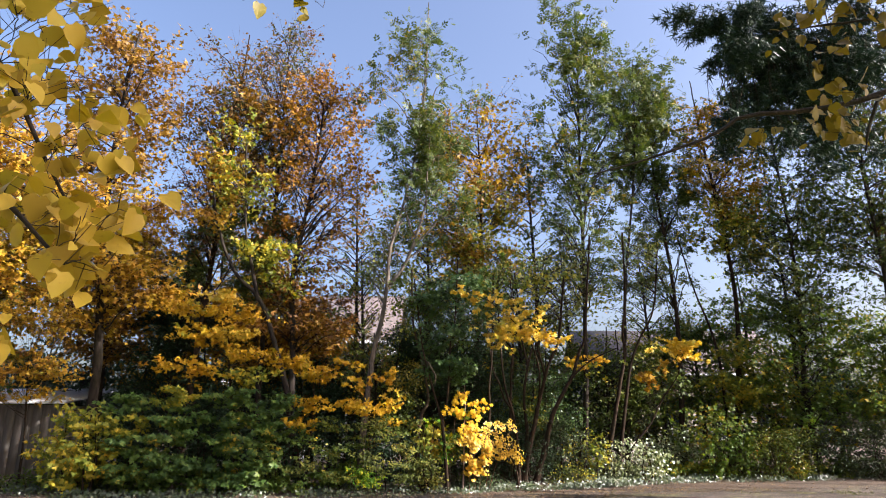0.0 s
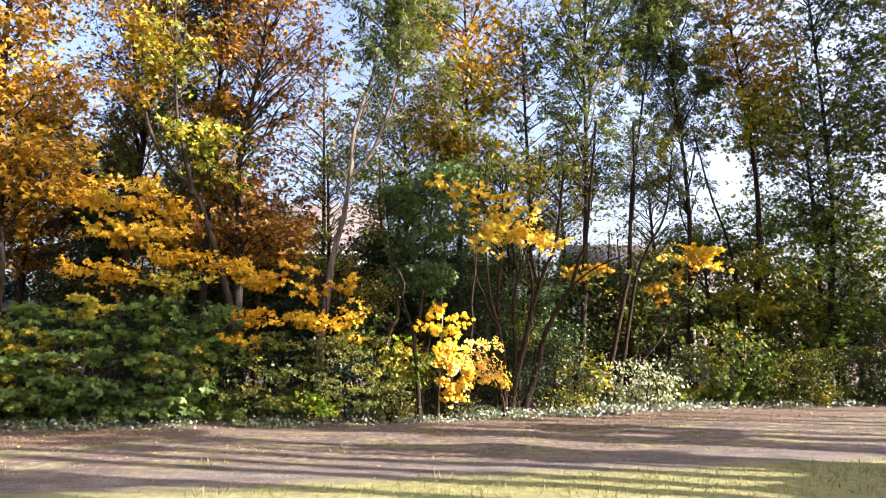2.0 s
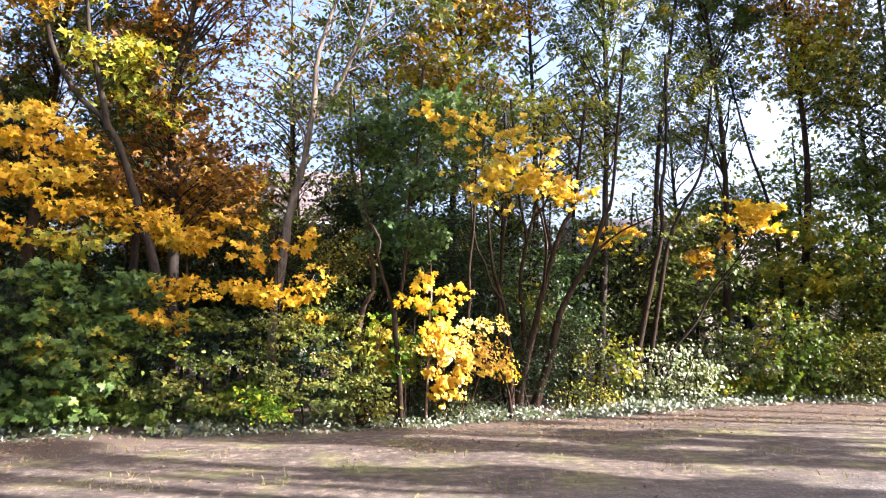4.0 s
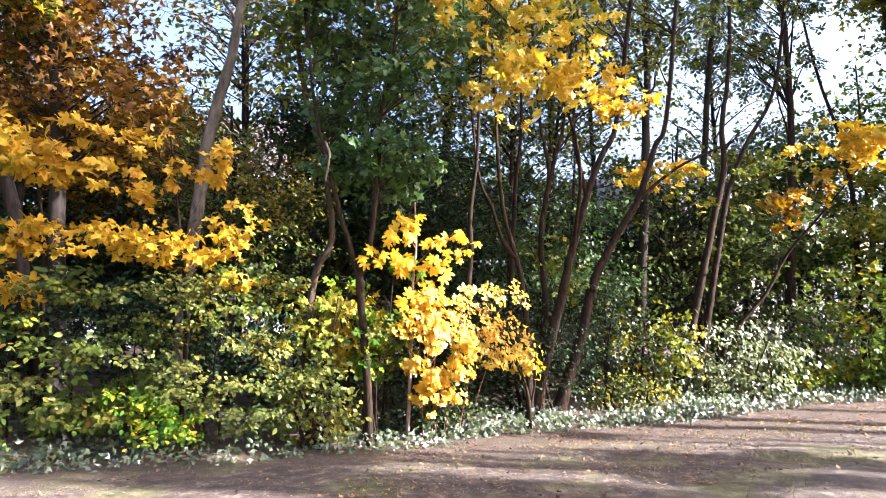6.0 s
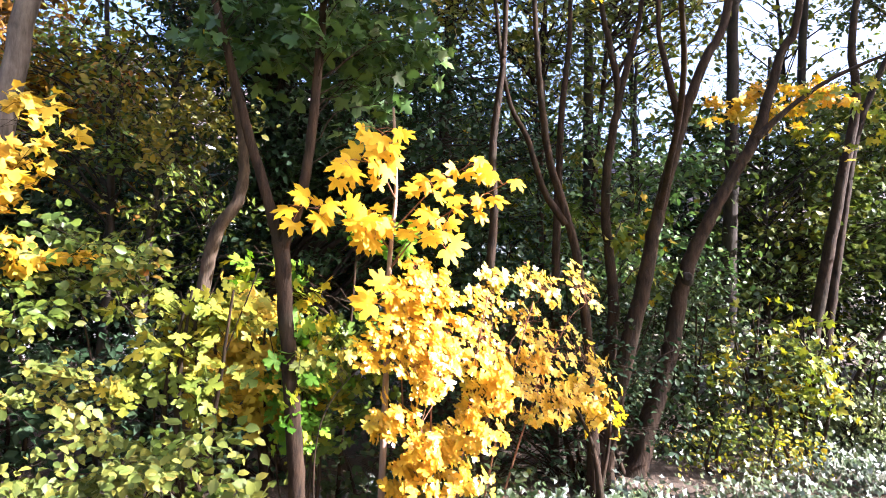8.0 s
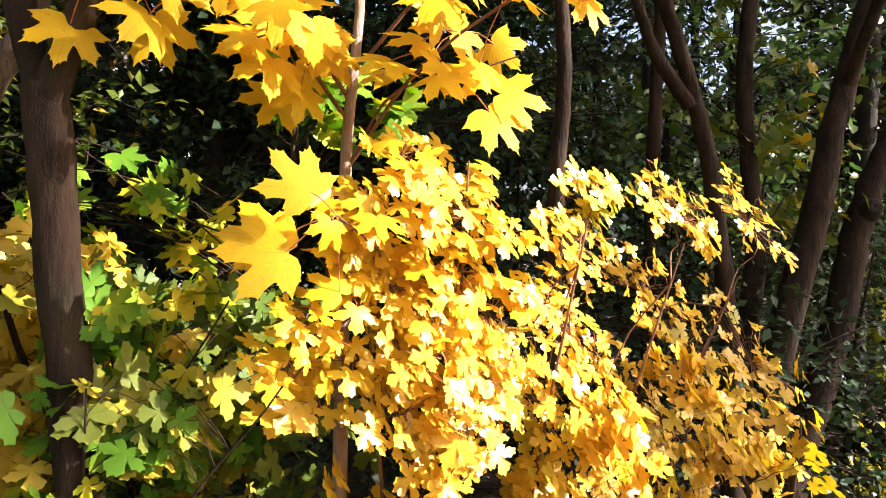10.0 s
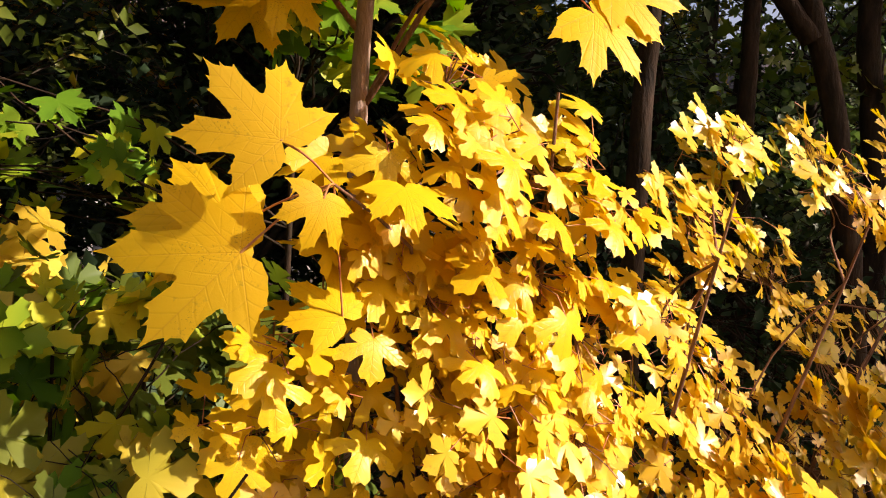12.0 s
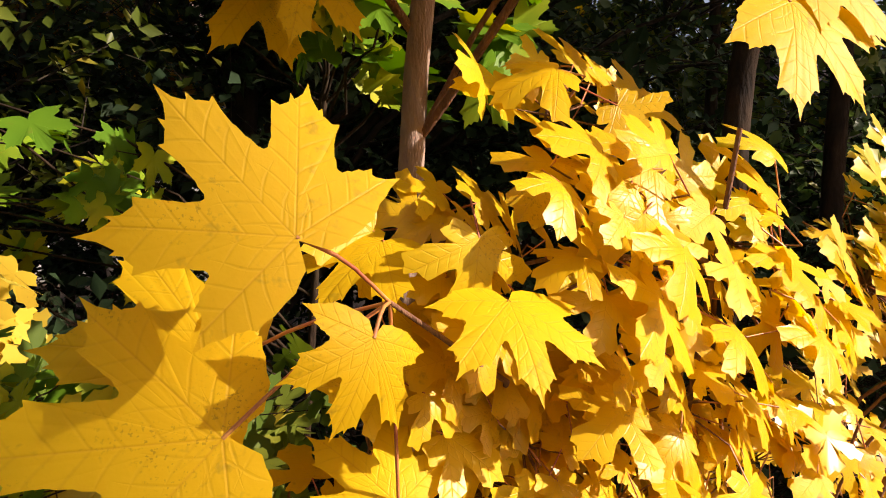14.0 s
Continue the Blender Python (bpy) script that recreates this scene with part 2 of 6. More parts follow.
def edge_y(x):
    """The line at which the thicket begins."""
    return float(np.interp(x, EDGE_X, EDGE_Y))


EDGE_X = (-30.0, -9.5, -5.0, -1.0, 2.0, 4.5, 7.0, 12.0, 30.0)
EDGE_Y = (15.8, 16.2, 16.2, 16.8, 18.0, 18.8, 20.1, 20.8, 22.5)


def ground_material():
    mat, nt, bsdf, out = shader("park_ground")
    geo = nt.nodes.new("ShaderNodeNewGeometry")
    sep = nt.nodes.new("ShaderNodeSeparateXYZ")
    nt.links.new(geo.outputs["Position"], sep.inputs[0])
    wob = maths(nt, "MULTIPLY_ADD", noise_fac(nt, 0.9, 4.0), 1.6, -0.8)
    d = maths(nt, "ADD", maths(nt, "SUBTRACT", sep.outputs[1], maths(nt, "MULTIPLY_ADD", sep.outputs[0], 0.22, 11.5)), wob)
    fine, mid, big = noise_fac(nt, 55.0, 4.0, 0.7), noise_fac(nt, 7.0, 4.0), noise_fac(nt, 1.1, 3.0)
    grass = ramp(nt, mid, [(0.25, (0.085, 0.095, 0.03)), (0.55, (0.17, 0.17, 0.05)), (0.8, (0.28, 0.24, 0.10))])
    gravel = ramp(nt, fine, [(0.3, (0.055, 0.048, 0.042)), (0.55, (0.148, 0.130, 0.110)), (0.75, (0.38, 0.34, 0.29))])
    dirt = ramp(nt, maths(nt, "MULTIPLY_ADD", fine, 0.5, maths(nt, "MULTIPLY", mid, 0.5)), [(0.34, (0.028, 0.021, 0.016)), (0.52, (0.092, 0.070, 0.050)), (0.68, (0.32, 0.26, 0.19))])
    dirt = mixed(nt, maths(nt, "MULTIPLY", ramp(nt, big, [(0.5, (0, 0, 0)), (0.62, (1, 1, 1))]), 0.55), dirt, grass)
    pebbles = nt.nodes.new("ShaderNodeTexVoronoi")
    pebbles.inputs["Scale"].default_value = 26.0
    nt.links.new(geo.outputs["Position"], pebbles.inputs["Vector"])
    stones = ramp(nt, pebbles.outputs["Distance"], [(0.1, (1.25, 1.22, 1.18)), (0.5, (0.62, 0.6, 0.58))])
    worn = ramp(nt, noise_fac(nt, 2.6, 4.0, 0.65, (0.5, 1.4, 1.0)), [(0.36, (0.55, 0.53, 0.5)), (0.6, (1.15, 1.12, 1.08))])
    gravel = mixed(nt, 1.0, mixed(nt, 1.0, gravel, stones, "MULTIPLY"), worn, "MULTIPLY")
    dirt = mixed(nt, 1.0, dirt, worn, "MULTIPLY")
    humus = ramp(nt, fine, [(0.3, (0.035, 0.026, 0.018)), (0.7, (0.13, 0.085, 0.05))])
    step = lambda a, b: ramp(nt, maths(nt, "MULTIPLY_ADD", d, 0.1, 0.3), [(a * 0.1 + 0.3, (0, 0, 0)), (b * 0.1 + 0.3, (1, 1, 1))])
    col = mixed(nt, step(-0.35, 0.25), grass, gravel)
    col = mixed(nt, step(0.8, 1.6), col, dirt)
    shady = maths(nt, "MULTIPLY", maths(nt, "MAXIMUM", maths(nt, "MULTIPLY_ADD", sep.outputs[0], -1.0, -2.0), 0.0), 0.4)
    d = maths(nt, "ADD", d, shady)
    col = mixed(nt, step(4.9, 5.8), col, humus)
    nt.links.new(col, bsdf.inputs["Base Color"])
    bsdf.inputs["Roughness"].default_value = 0.95
    bumped(nt, bsdf, maths(nt, "ADD", fine, mid), 0.6, 0.03)
    return mat


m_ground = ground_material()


def plain_material(name, a, b, scale, rough=0.8, stretch=None):
    mat, nt, bsdf, out = shader(name)
    f = noise_fac(nt, scale, 4.0, 0.6, stretch)
    nt.links.new(ramp(nt, f, [(0.3, a), (0.7, b)]), bsdf.inputs["Base Color"])
    bsdf.inputs["Roughness"].default_value = rough
    bumped(nt, bsdf, f, 0.25, 0.01)
    return mat


m_cream = plain_material("cream_render", (0.24, 0.21, 0.17), (0.31, 0.275, 0.225), 2.0)
m_white = plain_material("white_render", (0.34, 0.34, 0.34), (0.42, 0.42, 0.41), 2.0)
m_tile = plain_material("dark_roof_tile", (0.06, 0.05, 0.048), (0.13, 0.10, 0.09), 6.0)
m_plank = plain_material("weathered_plank", (0.10, 0.09, 0.075), (0.22, 0.195, 0.165), 5.0, 0.9, (1, 1, 0.1))
m_felt = plain_material("pale_roof_sheet", (0.42, 0.42, 0.42), (0.58, 0.58, 0.57), 3.0)
m_frame = plain_material("white_window_frame", (0.70, 0.70, 0.69), (0.80, 0.80, 0.79), 8.0, 0.5)


def glass_material():
    mat, nt, bsdf, out = shader("dark_window_glass")
    bsdf.inputs["Base Color"].default_value = (0.03, 0.035, 0.04, 1)
    bsdf.inputs["Roughness"].default_value = 0.05
    return mat


m_glass = glass_material()


# ---- mesh helpers ----
def mesh_object(name, verts, faces, mat, parent=None, label="", smooth=False, uv=None):
    """One mesh object out of arrays: verts (n, 3), faces (m, 3) or (m, 4)."""
    verts, faces = np.asarray(verts, np.float32), np.asarray(faces, np.int32)
    me = bpy.data.meshes.new(name)
    k = faces.shape[1]
    me.vertices.add(len(verts))
    me.vertices.foreach_set("co", verts.ravel())
    me.loops.add(faces.size)
    me.loops.foreach_set("vertex_index", faces.ravel())
    me.polygons.add(len(faces))
    me.polygons.foreach_set("loop_start", np.arange(0, faces.size, k, dtype=np.int32))
    if smooth:
        me.polygons.foreach_set("use_smooth", np.ones(len(faces), bool))
    if uv is not None:
        layer = me.uv_layers.new(name="UVMap")
        layer.data.foreach_set("uv", np.asarray(uv, np.float32)[faces.ravel()].ravel())
    me.update(calc_edges=True)
    me.materials.append(mat)
    ob = new(name, me)
    if parent is not None:
        ob.parent = parent
        ob.matrix_parent_inverse = parent.matrix_world.inverted()
    if label:
        ob["label"] = label
    return ob


def thing(name, place, label, category, group=""):
    ob = new(name)
    ob.empty_display_size = 0.1
    ob.matrix_world = Matrix.Translation(place)
    return tagged(ob, label, category, group)


class Wood:
    """Gathers tapered tubes into one mesh."""

    def __init__(self):
        self.v, self.f, self.n = [], [], 0

    def tube(self, pts, radii, sides=7):
        pts, radii = np.asarray(pts, float), np.asarray(radii, float)
        t = np.gradient(pts, axis=0)
        t /= np.linalg.norm(t, axis=1)[:, None] + 1e-9
        ref = np.array([0.0, -1.0, 0.0]) if abs(t[:, 1]).max() < 0.9 else np.array([1.0, 0.0, 0.0])
        u = np.cross(t, ref)
        u /= np.linalg.norm(u, axis=1)[:, None] + 1e-9
        w = np.cross(t, u)
        a = np.arange(sides) * 2 * np.pi / sides
        ring = pts[:, None] + radii[:, None, None] * (np.cos(a)[None, :, None] * u[:, None] + np.sin(a)[None, :, None] * w[:, None])
        m = len(pts)
        i = np.arange(m - 1)[:, None] * sides
        j, j2 = np.arange(sides)[None], (np.arange(sides)[None] + 1) % sides
        q = np.stack([i + j, i + j2, i + sides + j2, i + sides + j], -1).reshape(-1, 4)
        self.v.append(ring.reshape(-1, 3))
        self.f.append(q + self.n)
        self.n += m * sides

    def cones(self, a, b, ra, rb):
        """Many straight three-sided twigs at once, from a to b."""
        if not len(a):
            return
        t = b - a
        t = t / (np.linalg.norm(t, axis=1)[:, None] + 1e-9)
        u = np.cross(t, np.array([0.31, -0.87, 0.38]))
        u /= np.linalg.norm(u, axis=1)[:, None] + 1e-9
        w = np.cross(t, u)
        ang = np.arange(3) * 2 * np.pi / 3
        d = np.cos(ang)[None, :, None] * u[:, None] + np.sin(ang)[None, :, None] * w[:, None]
        v = np.concatenate([a[:, None] + d * np.reshape(ra, (-1, 1, 1)), b[:, None] + d * np.reshape(rb, (-1, 1, 1))], 1)
        q = np.array([(0, 1, 4, 3), (1, 2, 5, 4), (2, 0, 3, 5)])
        f = (np.arange(len(a))[:, None, None] * 6 + q[None]).reshape(-1, 4)
        self.v.append(v.reshape(-1, 3))
        self.f.append(f + self.n)
        self.n += len(a) * 6

    def put(self, name, mat, parent, label=""):
        return mesh_object(name, np.concatenate(self.v), np.concatenate(self.f), mat, parent, label, smooth=True) if self.v else None


def smooth_line(pts, n):
    """n points on a smooth curve through pts."""
    pts = np.asarray(pts, float)
    if len(pts) == 2:
        return pts[0] + np.linspace(0, 1, n)[:, None] * (pts[1] - pts[0])
    p = np.vstack([2 * pts[0] - pts[1], pts, 2 * pts[-1] - pts[-2]])
    u = np.linspace(0, len(pts) - 1 - 1e-6, n)
    i, f = u.astype(int), (u % 1)[:, None]
    a, b, c, d = p[i], p[i + 1], p[i + 2], p[i + 3]
    return 0.5 * (2 * b + (c - a) * f + (2 * a - 5 * b + 4 * c - d) * f ** 2 + (3 * b - a - 3 * c + d) * f ** 3)


# ---- leaf shapes: origin at the stalk, tip along +y, face up ----
def fan(half, centre, fold=0.12, droop=0.15):
    """A lobed blade from the right half of its outline, as a fan about its centre."""
    right = np.array(half, float)
    left = right[::-1] * (-1, 1)
    if abs(right[-1, 0]) < 1e-6:
        left = left[1:]
    ring = np.vstack([right, left])
    v = np.zeros((len(ring) + 1, 3))
    v[0, :2] = centre
    v[1:, :2] = ring
    v[:, 2] = fold * np.abs(v[:, 0]) - droop * v[:, 1] ** 2
    n = len(ring)
    f = np.array([(0, 1 + i, 1 + (i + 1) % n) for i in range(n)])
    return v, f


# half outlines; the large maple's by bearing from its middle vein and reach
NORWAY = [(r * math.sin(radians(a)), r * math.cos(radians(a))) for a, r in
          ((180, 0.03), (152, 0.22), (135, 0.34), (121, 0.47), (114, 0.58), (108, 0.62), (102, 0.71), (96, 0.88), (89, 0.72), (84, 0.74), (79, 0.66), (75, 0.60), (70.5, 0.56), (66, 0.62), (62, 0.71), (60.5, 0.80), (60.5, 0.92), (54, 0.93), (52, 1.0), (49.5, 1.0),
           (46, 1.18), (42.5, 1.02), (40, 1.04), (38.5, 0.95), (32.5, 0.94), (32, 0.82), (30.5, 0.73), (28, 0.64), (23.5, 0.58), (19, 0.65), (15.5, 0.75), (13.5, 0.84), (14, 0.97), (8, 0.98), (6, 1.06), (3.5, 1.04), (0, 1.20))]
FIELD = [(0.0, 0.0), (0.10, -0.10), (0.26, -0.19), (0.40, -0.20), (0.45, -0.10), (0.58, -0.02), (0.44, 0.10), (0.36, 0.13), (0.56, 0.12), (0.74, 0.13), (0.80, 0.24), (1.0, 0.33), (0.92, 0.43), (0.88, 0.55), (0.72, 0.51), (0.58, 0.59), (0.45, 0.50), (0.27, 0.42), (0.27, 0.60), (0.34, 0.70), (0.46, 0.79), (0.35, 0.88), (0.27, 0.99), (0.15, 0.97), (0.0, 1.13)]
STAR = [(0.0, -0.04), (0.36, -0.22), (0.40, 0.04), (0.90, 0.34), (0.30, 0.36), (0.34, 0.72), (0.0, 1.05)]


def hollow(half, depth=0.03):
    """The outline with each edge drawn in a little, as between a leaf's teeth."""
    out = []
    for (x0, y0), (x1, y1) in zip(half, half[1:]):
        out += [(x0, y0), ((x0 + x1) / 2 * (1 - depth), (y0 + y1) / 2 * (1 - depth))]
    return out + [half[-1]]


def rounded(half):
    """The outline drawn as a smooth curve."""
    return [tuple(p[:2]) for p in smooth_line([(x, y, 0.0) for x, y in half], 2 * len(half) - 1)]


T_LO = (np.array([(0, -0.12, 0), (0.85, 0.36, 0.1), (0.27, 0.38, 0.03), (0, 1.05, -0.2), (-0.27, 0.38, 0.03), (-0.85, 0.36, 0.1)], float), np.array([(0, 1, 2), (0, 2, 4), (2, 3, 4), (0, 4, 5)]))
T_NORWAY = fan(NORWAY, (0, 0.1))
T_FIELD = fan(FIELD, (0, 0.12), 0.16, 0.22)
T_STAR = fan(STAR, (0, 0.12), 0.15, 0.2)
T_OVAL = (np.array([(0, 0, 0), (0.30, 0.30, 0.07), (0.27, 0.68, 0.02), (0, 1, -0.14), (-0.27, 0.68, 0.02), (-0.30, 0.30, 0.07), (0, 0.5, -0.03)], float),
          np.array([(6, 0, 1), (6, 1, 2), (6, 2, 3), (6, 3, 4), (6, 4, 5), (6, 5, 0)]))
T_DIAMOND = (np.array([(0, 0, 0), (0.30, 0.45, 0.07), (0, 1, -0.1), (-0.30, 0.45, 0.07)], float), np.array([(0, 1, 2), (0, 2, 3)]))
T_HEART = (np.array([(0, 0, 0), (0.22, -0.10, 0.03), (0.46, 0.12, 0.07), (0.46, 0.42, 0.05), (0.26, 0.76, -0.03), (0, 1.05, -0.16), (-0.26, 0.76, -0.03), (-0.46, 0.42, 0.05), (-0.46, 0.12, 0.07), (-0.22, -0.10, 0.03), (0, 0.4, -0.02)], float),
           np.array([(10, i, (i + 1) % 10) for i in range(10)]))


def compound():
    """A feathered leaf with seven leaflets."""
    v, f = [], []
    for k, (y, side) in enumerate([(0.3, 1), (0.3, -1), (0.62, 1), (0.62, -1), (0.75, 0)]):
        d = np.array([side * 0.85, 0.5 if side else 1.0, -0.15])
        d /= np.linalg.norm(d)
        s = np.array([-d[1], d[0], 0.1])
        o = np.array([0, y, -0.2 * y * y])
        v += [o, o + d * 0.22 + s * 0.13, o + d * 0.48, o + d * 0.22 - s * 0.13]
        f += [(4 * k, 4 * k + 2, 4 * k + 1), (4 * k, 4 * k + 3, 4 * k + 2)]
    return np.array(v), np.array(f)


T_ASH = compound()


def tuft():
    """A brush of needles round a shoot."""
    v, f = [], []
    for k in range(6):
        a = 2.4 * k
        d = np.array([math.cos(a) * 0.7, 0.55 + 0.05 * (k % 3), math.sin(a) * 0.7])
        s = np.array([-math.sin(a), 0.0, math.cos(a)]) * 0.09
        o = np.array([0, 0.09 * k, 0])
        v += [o - s, o + s, o + d]
        f.append((3 * k, 3 * k + 1, 3 * k + 2))
    return np.array(v), np.array(f)


T_NEEDLES = tuft()


def unit(a):
    return a / (np.linalg.norm(a, axis=-1, keepdims=True) + 1e-9)


def foliage(name, mat, parent, shape, P, N, T, S, label=""):
    """Many leaves joined into one mesh: at P, facing N, tips along T, of size S."""
    v, f = shape
    N = unit(N)
    T = unit(T - N * (T * N).sum(-1, keepdims=True))
    B = np.cross(T, N)
    S = np.asarray(S, float).reshape(-1, 1, 1)
    V = P[:, None] + S * (v[None, :, 0:1] * B[:, None] + v[None, :, 1:2] * T[:, None] + v[None, :, 2:3] * N[:, None])
    F = f[None] + (np.arange(len(P)) * len(v))[:, None, None]
    return tagged(mesh_object(name, V.reshape(-1, 3), F.reshape(-1, 3), mat, parent, label), kind="stuff")


def in_ball(rng, n, hollow=0.0):
    d = unit(rng.normal(size=(n, 3)))
    return d * (hollow + (1 - hollow) * rng.random((n, 1)) ** 0.45)


def boughs(rng, wood, trunk, r_trunk, blob, spread=0.5, r_limb=0.3, per_twig=9, flat=0.35, jitter=0.05, fine=1.0, rise=0.55):
    """Limbs from the trunk line into an ellipsoid, twigs on them and leaf places on the twigs. Returns places and outward directions."""
    cx, cy, cz, rx, ry, rz, limbs, count = blob
    c, r = np.array([cx, cy, cz]), np.array([rx, ry, rz])
    line = smooth_line(trunk, 40)
    ends = c + in_ball(rng, limbs, 0.35) * r * 0.85
    mean = float(np.mean(r))
    n_tw = max(limbs, int(count / per_twig))
    fine *= min(1.0, max(0.4, mean / 1.5))
    lines = []
    for e in ends:
        hd = np.hypot(*(line[:, :2] - e[:2]).T)
        want = e[2] - rise * hd - 0.1 * rng.random() * mean
        k = int(np.argmin(0.5 * np.abs(line[:, 2] - want) + 0.8 * hd))
        s = line[k]
        L = np.linalg.norm(e - s)
        mid = s + 0.5 * (e - s) + np.array([0, 0, 0.10 * L]) + rng.normal(size=3) * 0.06 * L
        q = smooth_line([s, mid, e], 8)
        q[1:-1] += rng.normal(size=(6, 3)) * 0.015 * L
        r0 = min(r_trunk * 0.6, 0.006 + r_limb * r_trunk * 0.25 + 0.0045 * L) * fine
        wood.tube(q, np.linspace(r0, min(0.005 * fine, r0), 8), 4)
        lines.append(q)
    lines = np.array(lines)
    which = rng.integers(0, limbs, n_tw)
    u = 7 * (1 - 0.72 * rng.random(n_tw) ** 1.3)
    i = np.minimum(u.astype(int), 6)
    fr = (u - i)[:, None]
    st = lines[which, i] * (1 - fr) + lines[which, i + 1] * fr
    ldir = unit(lines[which, i + 1] - lines[which, i])
    rnd = rng.normal(size=(n_tw, 3))
    rnd[:, 2] *= flat
    d = unit(0.5 * ldir + 0.9 * unit(rnd) + 0.25 * unit((st - c) / r) * (0.4, 0.4, 0.4))
    en = st + d * (spread * mean * (0.4 + 0.6 * rng.random(n_tw)))[:, None]
    over = np.linalg.norm((en - c) / r, axis=1)
    pull = np.minimum(1.0, rng.uniform(0.9, 1.5, n_tw) / np.maximum(over, 1e-3))[:, None]
    en = c + (en - c) * pull
    wood.cones(st, en, np.full(n_tw, 0.006 * fine), np.full(n_tw, 0.002 * fine))
    tw = rng.integers(0, n_tw, count)
    g = (0.2 + 0.8 * rng.random(count))[:, None]
    P = st[tw] + (en[tw] - st[tw]) * g + rng.normal(size=(count, 3)) * jitter * (1, 1, 0.7)
    return P, d[tw]


def leaf_pose(rng, P, D, up=0.7, face=(0.15, -0.28, 0.0), wild=0.6, droop=0.45, stray=0.7):
    n = len(P)
    N = unit(np.array([0, 0, up]) + np.array(face) + rng.normal(size=(n, 3)) * wild)
    T = unit(D * 0.6 + rng.normal(size=(n, 3)) * stray + np.array([0, 0, -droop]))
    return N, T


def tree(name, label, trunks, blobs, seed, bark=None, category="tree", group="trees of the belt"):
    """A tree: trunks are (points, radius at foot, radius at top), blobs are (trunk index, ellipsoid, material, shape, size, options)."""
    rng = np.random.default_rng(seed)
    foot = trunks[0][0][0]
    root = thing(name, (foot[0], foot[1], 0.0), label, category, group)
    for pts, r0, r1 in trunks:
        w = Wood()
        q = smooth_line(pts, 6 * len(pts))
        n = len(q)
        rad = r0 + (r1 - r0) * np.linspace(0, 1, n) ** 0.8
        rad *= 1 + 0.03 * np.sin(np.linspace(0, 11, n) + seed) + 0.015 * rng.normal(size=n)
        if pts[0][2] < 0.3:
            rad += r0 * 0.5 * np.exp(-np.maximum(q[:, 2], 0) / 0.16)
        q[1:-1] += rng.normal(size=(n - 2, 3)) * (0.05 * r0, 0.05 * r0, 0)
        w.tube(q, rad, 12)
        w.put("trunk", bark or m_bark, root)
    wood = Wood()
    for k, blob, mat, shape, size, opt in blobs:
        pts, r0, r1 = trunks[k]
        P, D = boughs(rng, wood, pts, r0, blob, **{a: b for a, b in opt.items() if a in ("spread", "r_limb", "per_twig", "flat", "jitter", "fine", "rise")})
        N, T = leaf_pose(rng, P, D, **{a: b for a, b in opt.items() if a in ("up", "face", "wild", "droop")})
        S = size * (0.6 + 0.6 * rng.random(len(P)))
        foliage("crown", mat, root, shape, P, N, T, S)
    tagged(wood.put("branchwork", bark or m_bark, root), kind="stuff")
    return root


# ---- the ground ----
def ground():
    xs = np.concatenate([np.linspace(-400, -30, 12), np.linspace(-26, 26, 131), np.linspace(30, 400, 12)])
    ys = np.concatenate([np.linspace(-400, -14, 12), np.linspace(-10, 34, 111), np.linspace(40, 600, 14)])
    X, Y = np.meshgrid(xs, ys)
    Z = np.array([[0.05 * noise.noise((x * 0.35, y * 0.35, 0)) + 0.02 * noise.noise((x * 1.7, y * 1.7, 3)) if abs(x) < 30 and -12 < y < 36 else 0.0 for x in xs] for y in ys])
    e = np.interp(X, EDGE_X, EDGE_Y)
    Z += 0.10 * np.clip((Y - e) / 1.5, 0, 1)
    n, m = len(xs), len(ys)
    i = (np.arange(m - 1)[:, None] * n + np.arange(n - 1)[None]).ravel()
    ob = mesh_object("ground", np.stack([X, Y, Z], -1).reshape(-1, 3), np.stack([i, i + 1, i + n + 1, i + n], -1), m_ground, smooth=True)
    return tagged(ob, "park ground with worn grass, a gravel path and leaf-strewn earth", "ground", kind="structure")


ground()


def ground_z(x, y):
    return 0.05 * noise.noise((x * 0.35, y * 0.35, 0)) + 0.02 * noise.noise((x * 1.7, y * 1.7, 3)) + 0.10 * min(max((y - edge_y(x)) / 1.5, 0), 1)


def boxes(list_of):
    """Verts and quads of boxes (x0, y0, z0, x1, y1, z1)."""
    V, F = [], []
    for k, (a, b, c, d, e, f) in enumerate(list_of):
        V += [(a, b, c), (d, b, c), (d, e, c), (a, e, c), (a, b, f), (d, b, f), (d, e, f), (a, e, f)]
        F += [tuple(8 * k + i for i in q) for q in ((0, 3, 2, 1), (4, 5, 6, 7), (0, 1, 5, 4), (1, 2, 6, 5), (2, 3, 7, 6), (3, 0, 4, 7))]
    return V, F


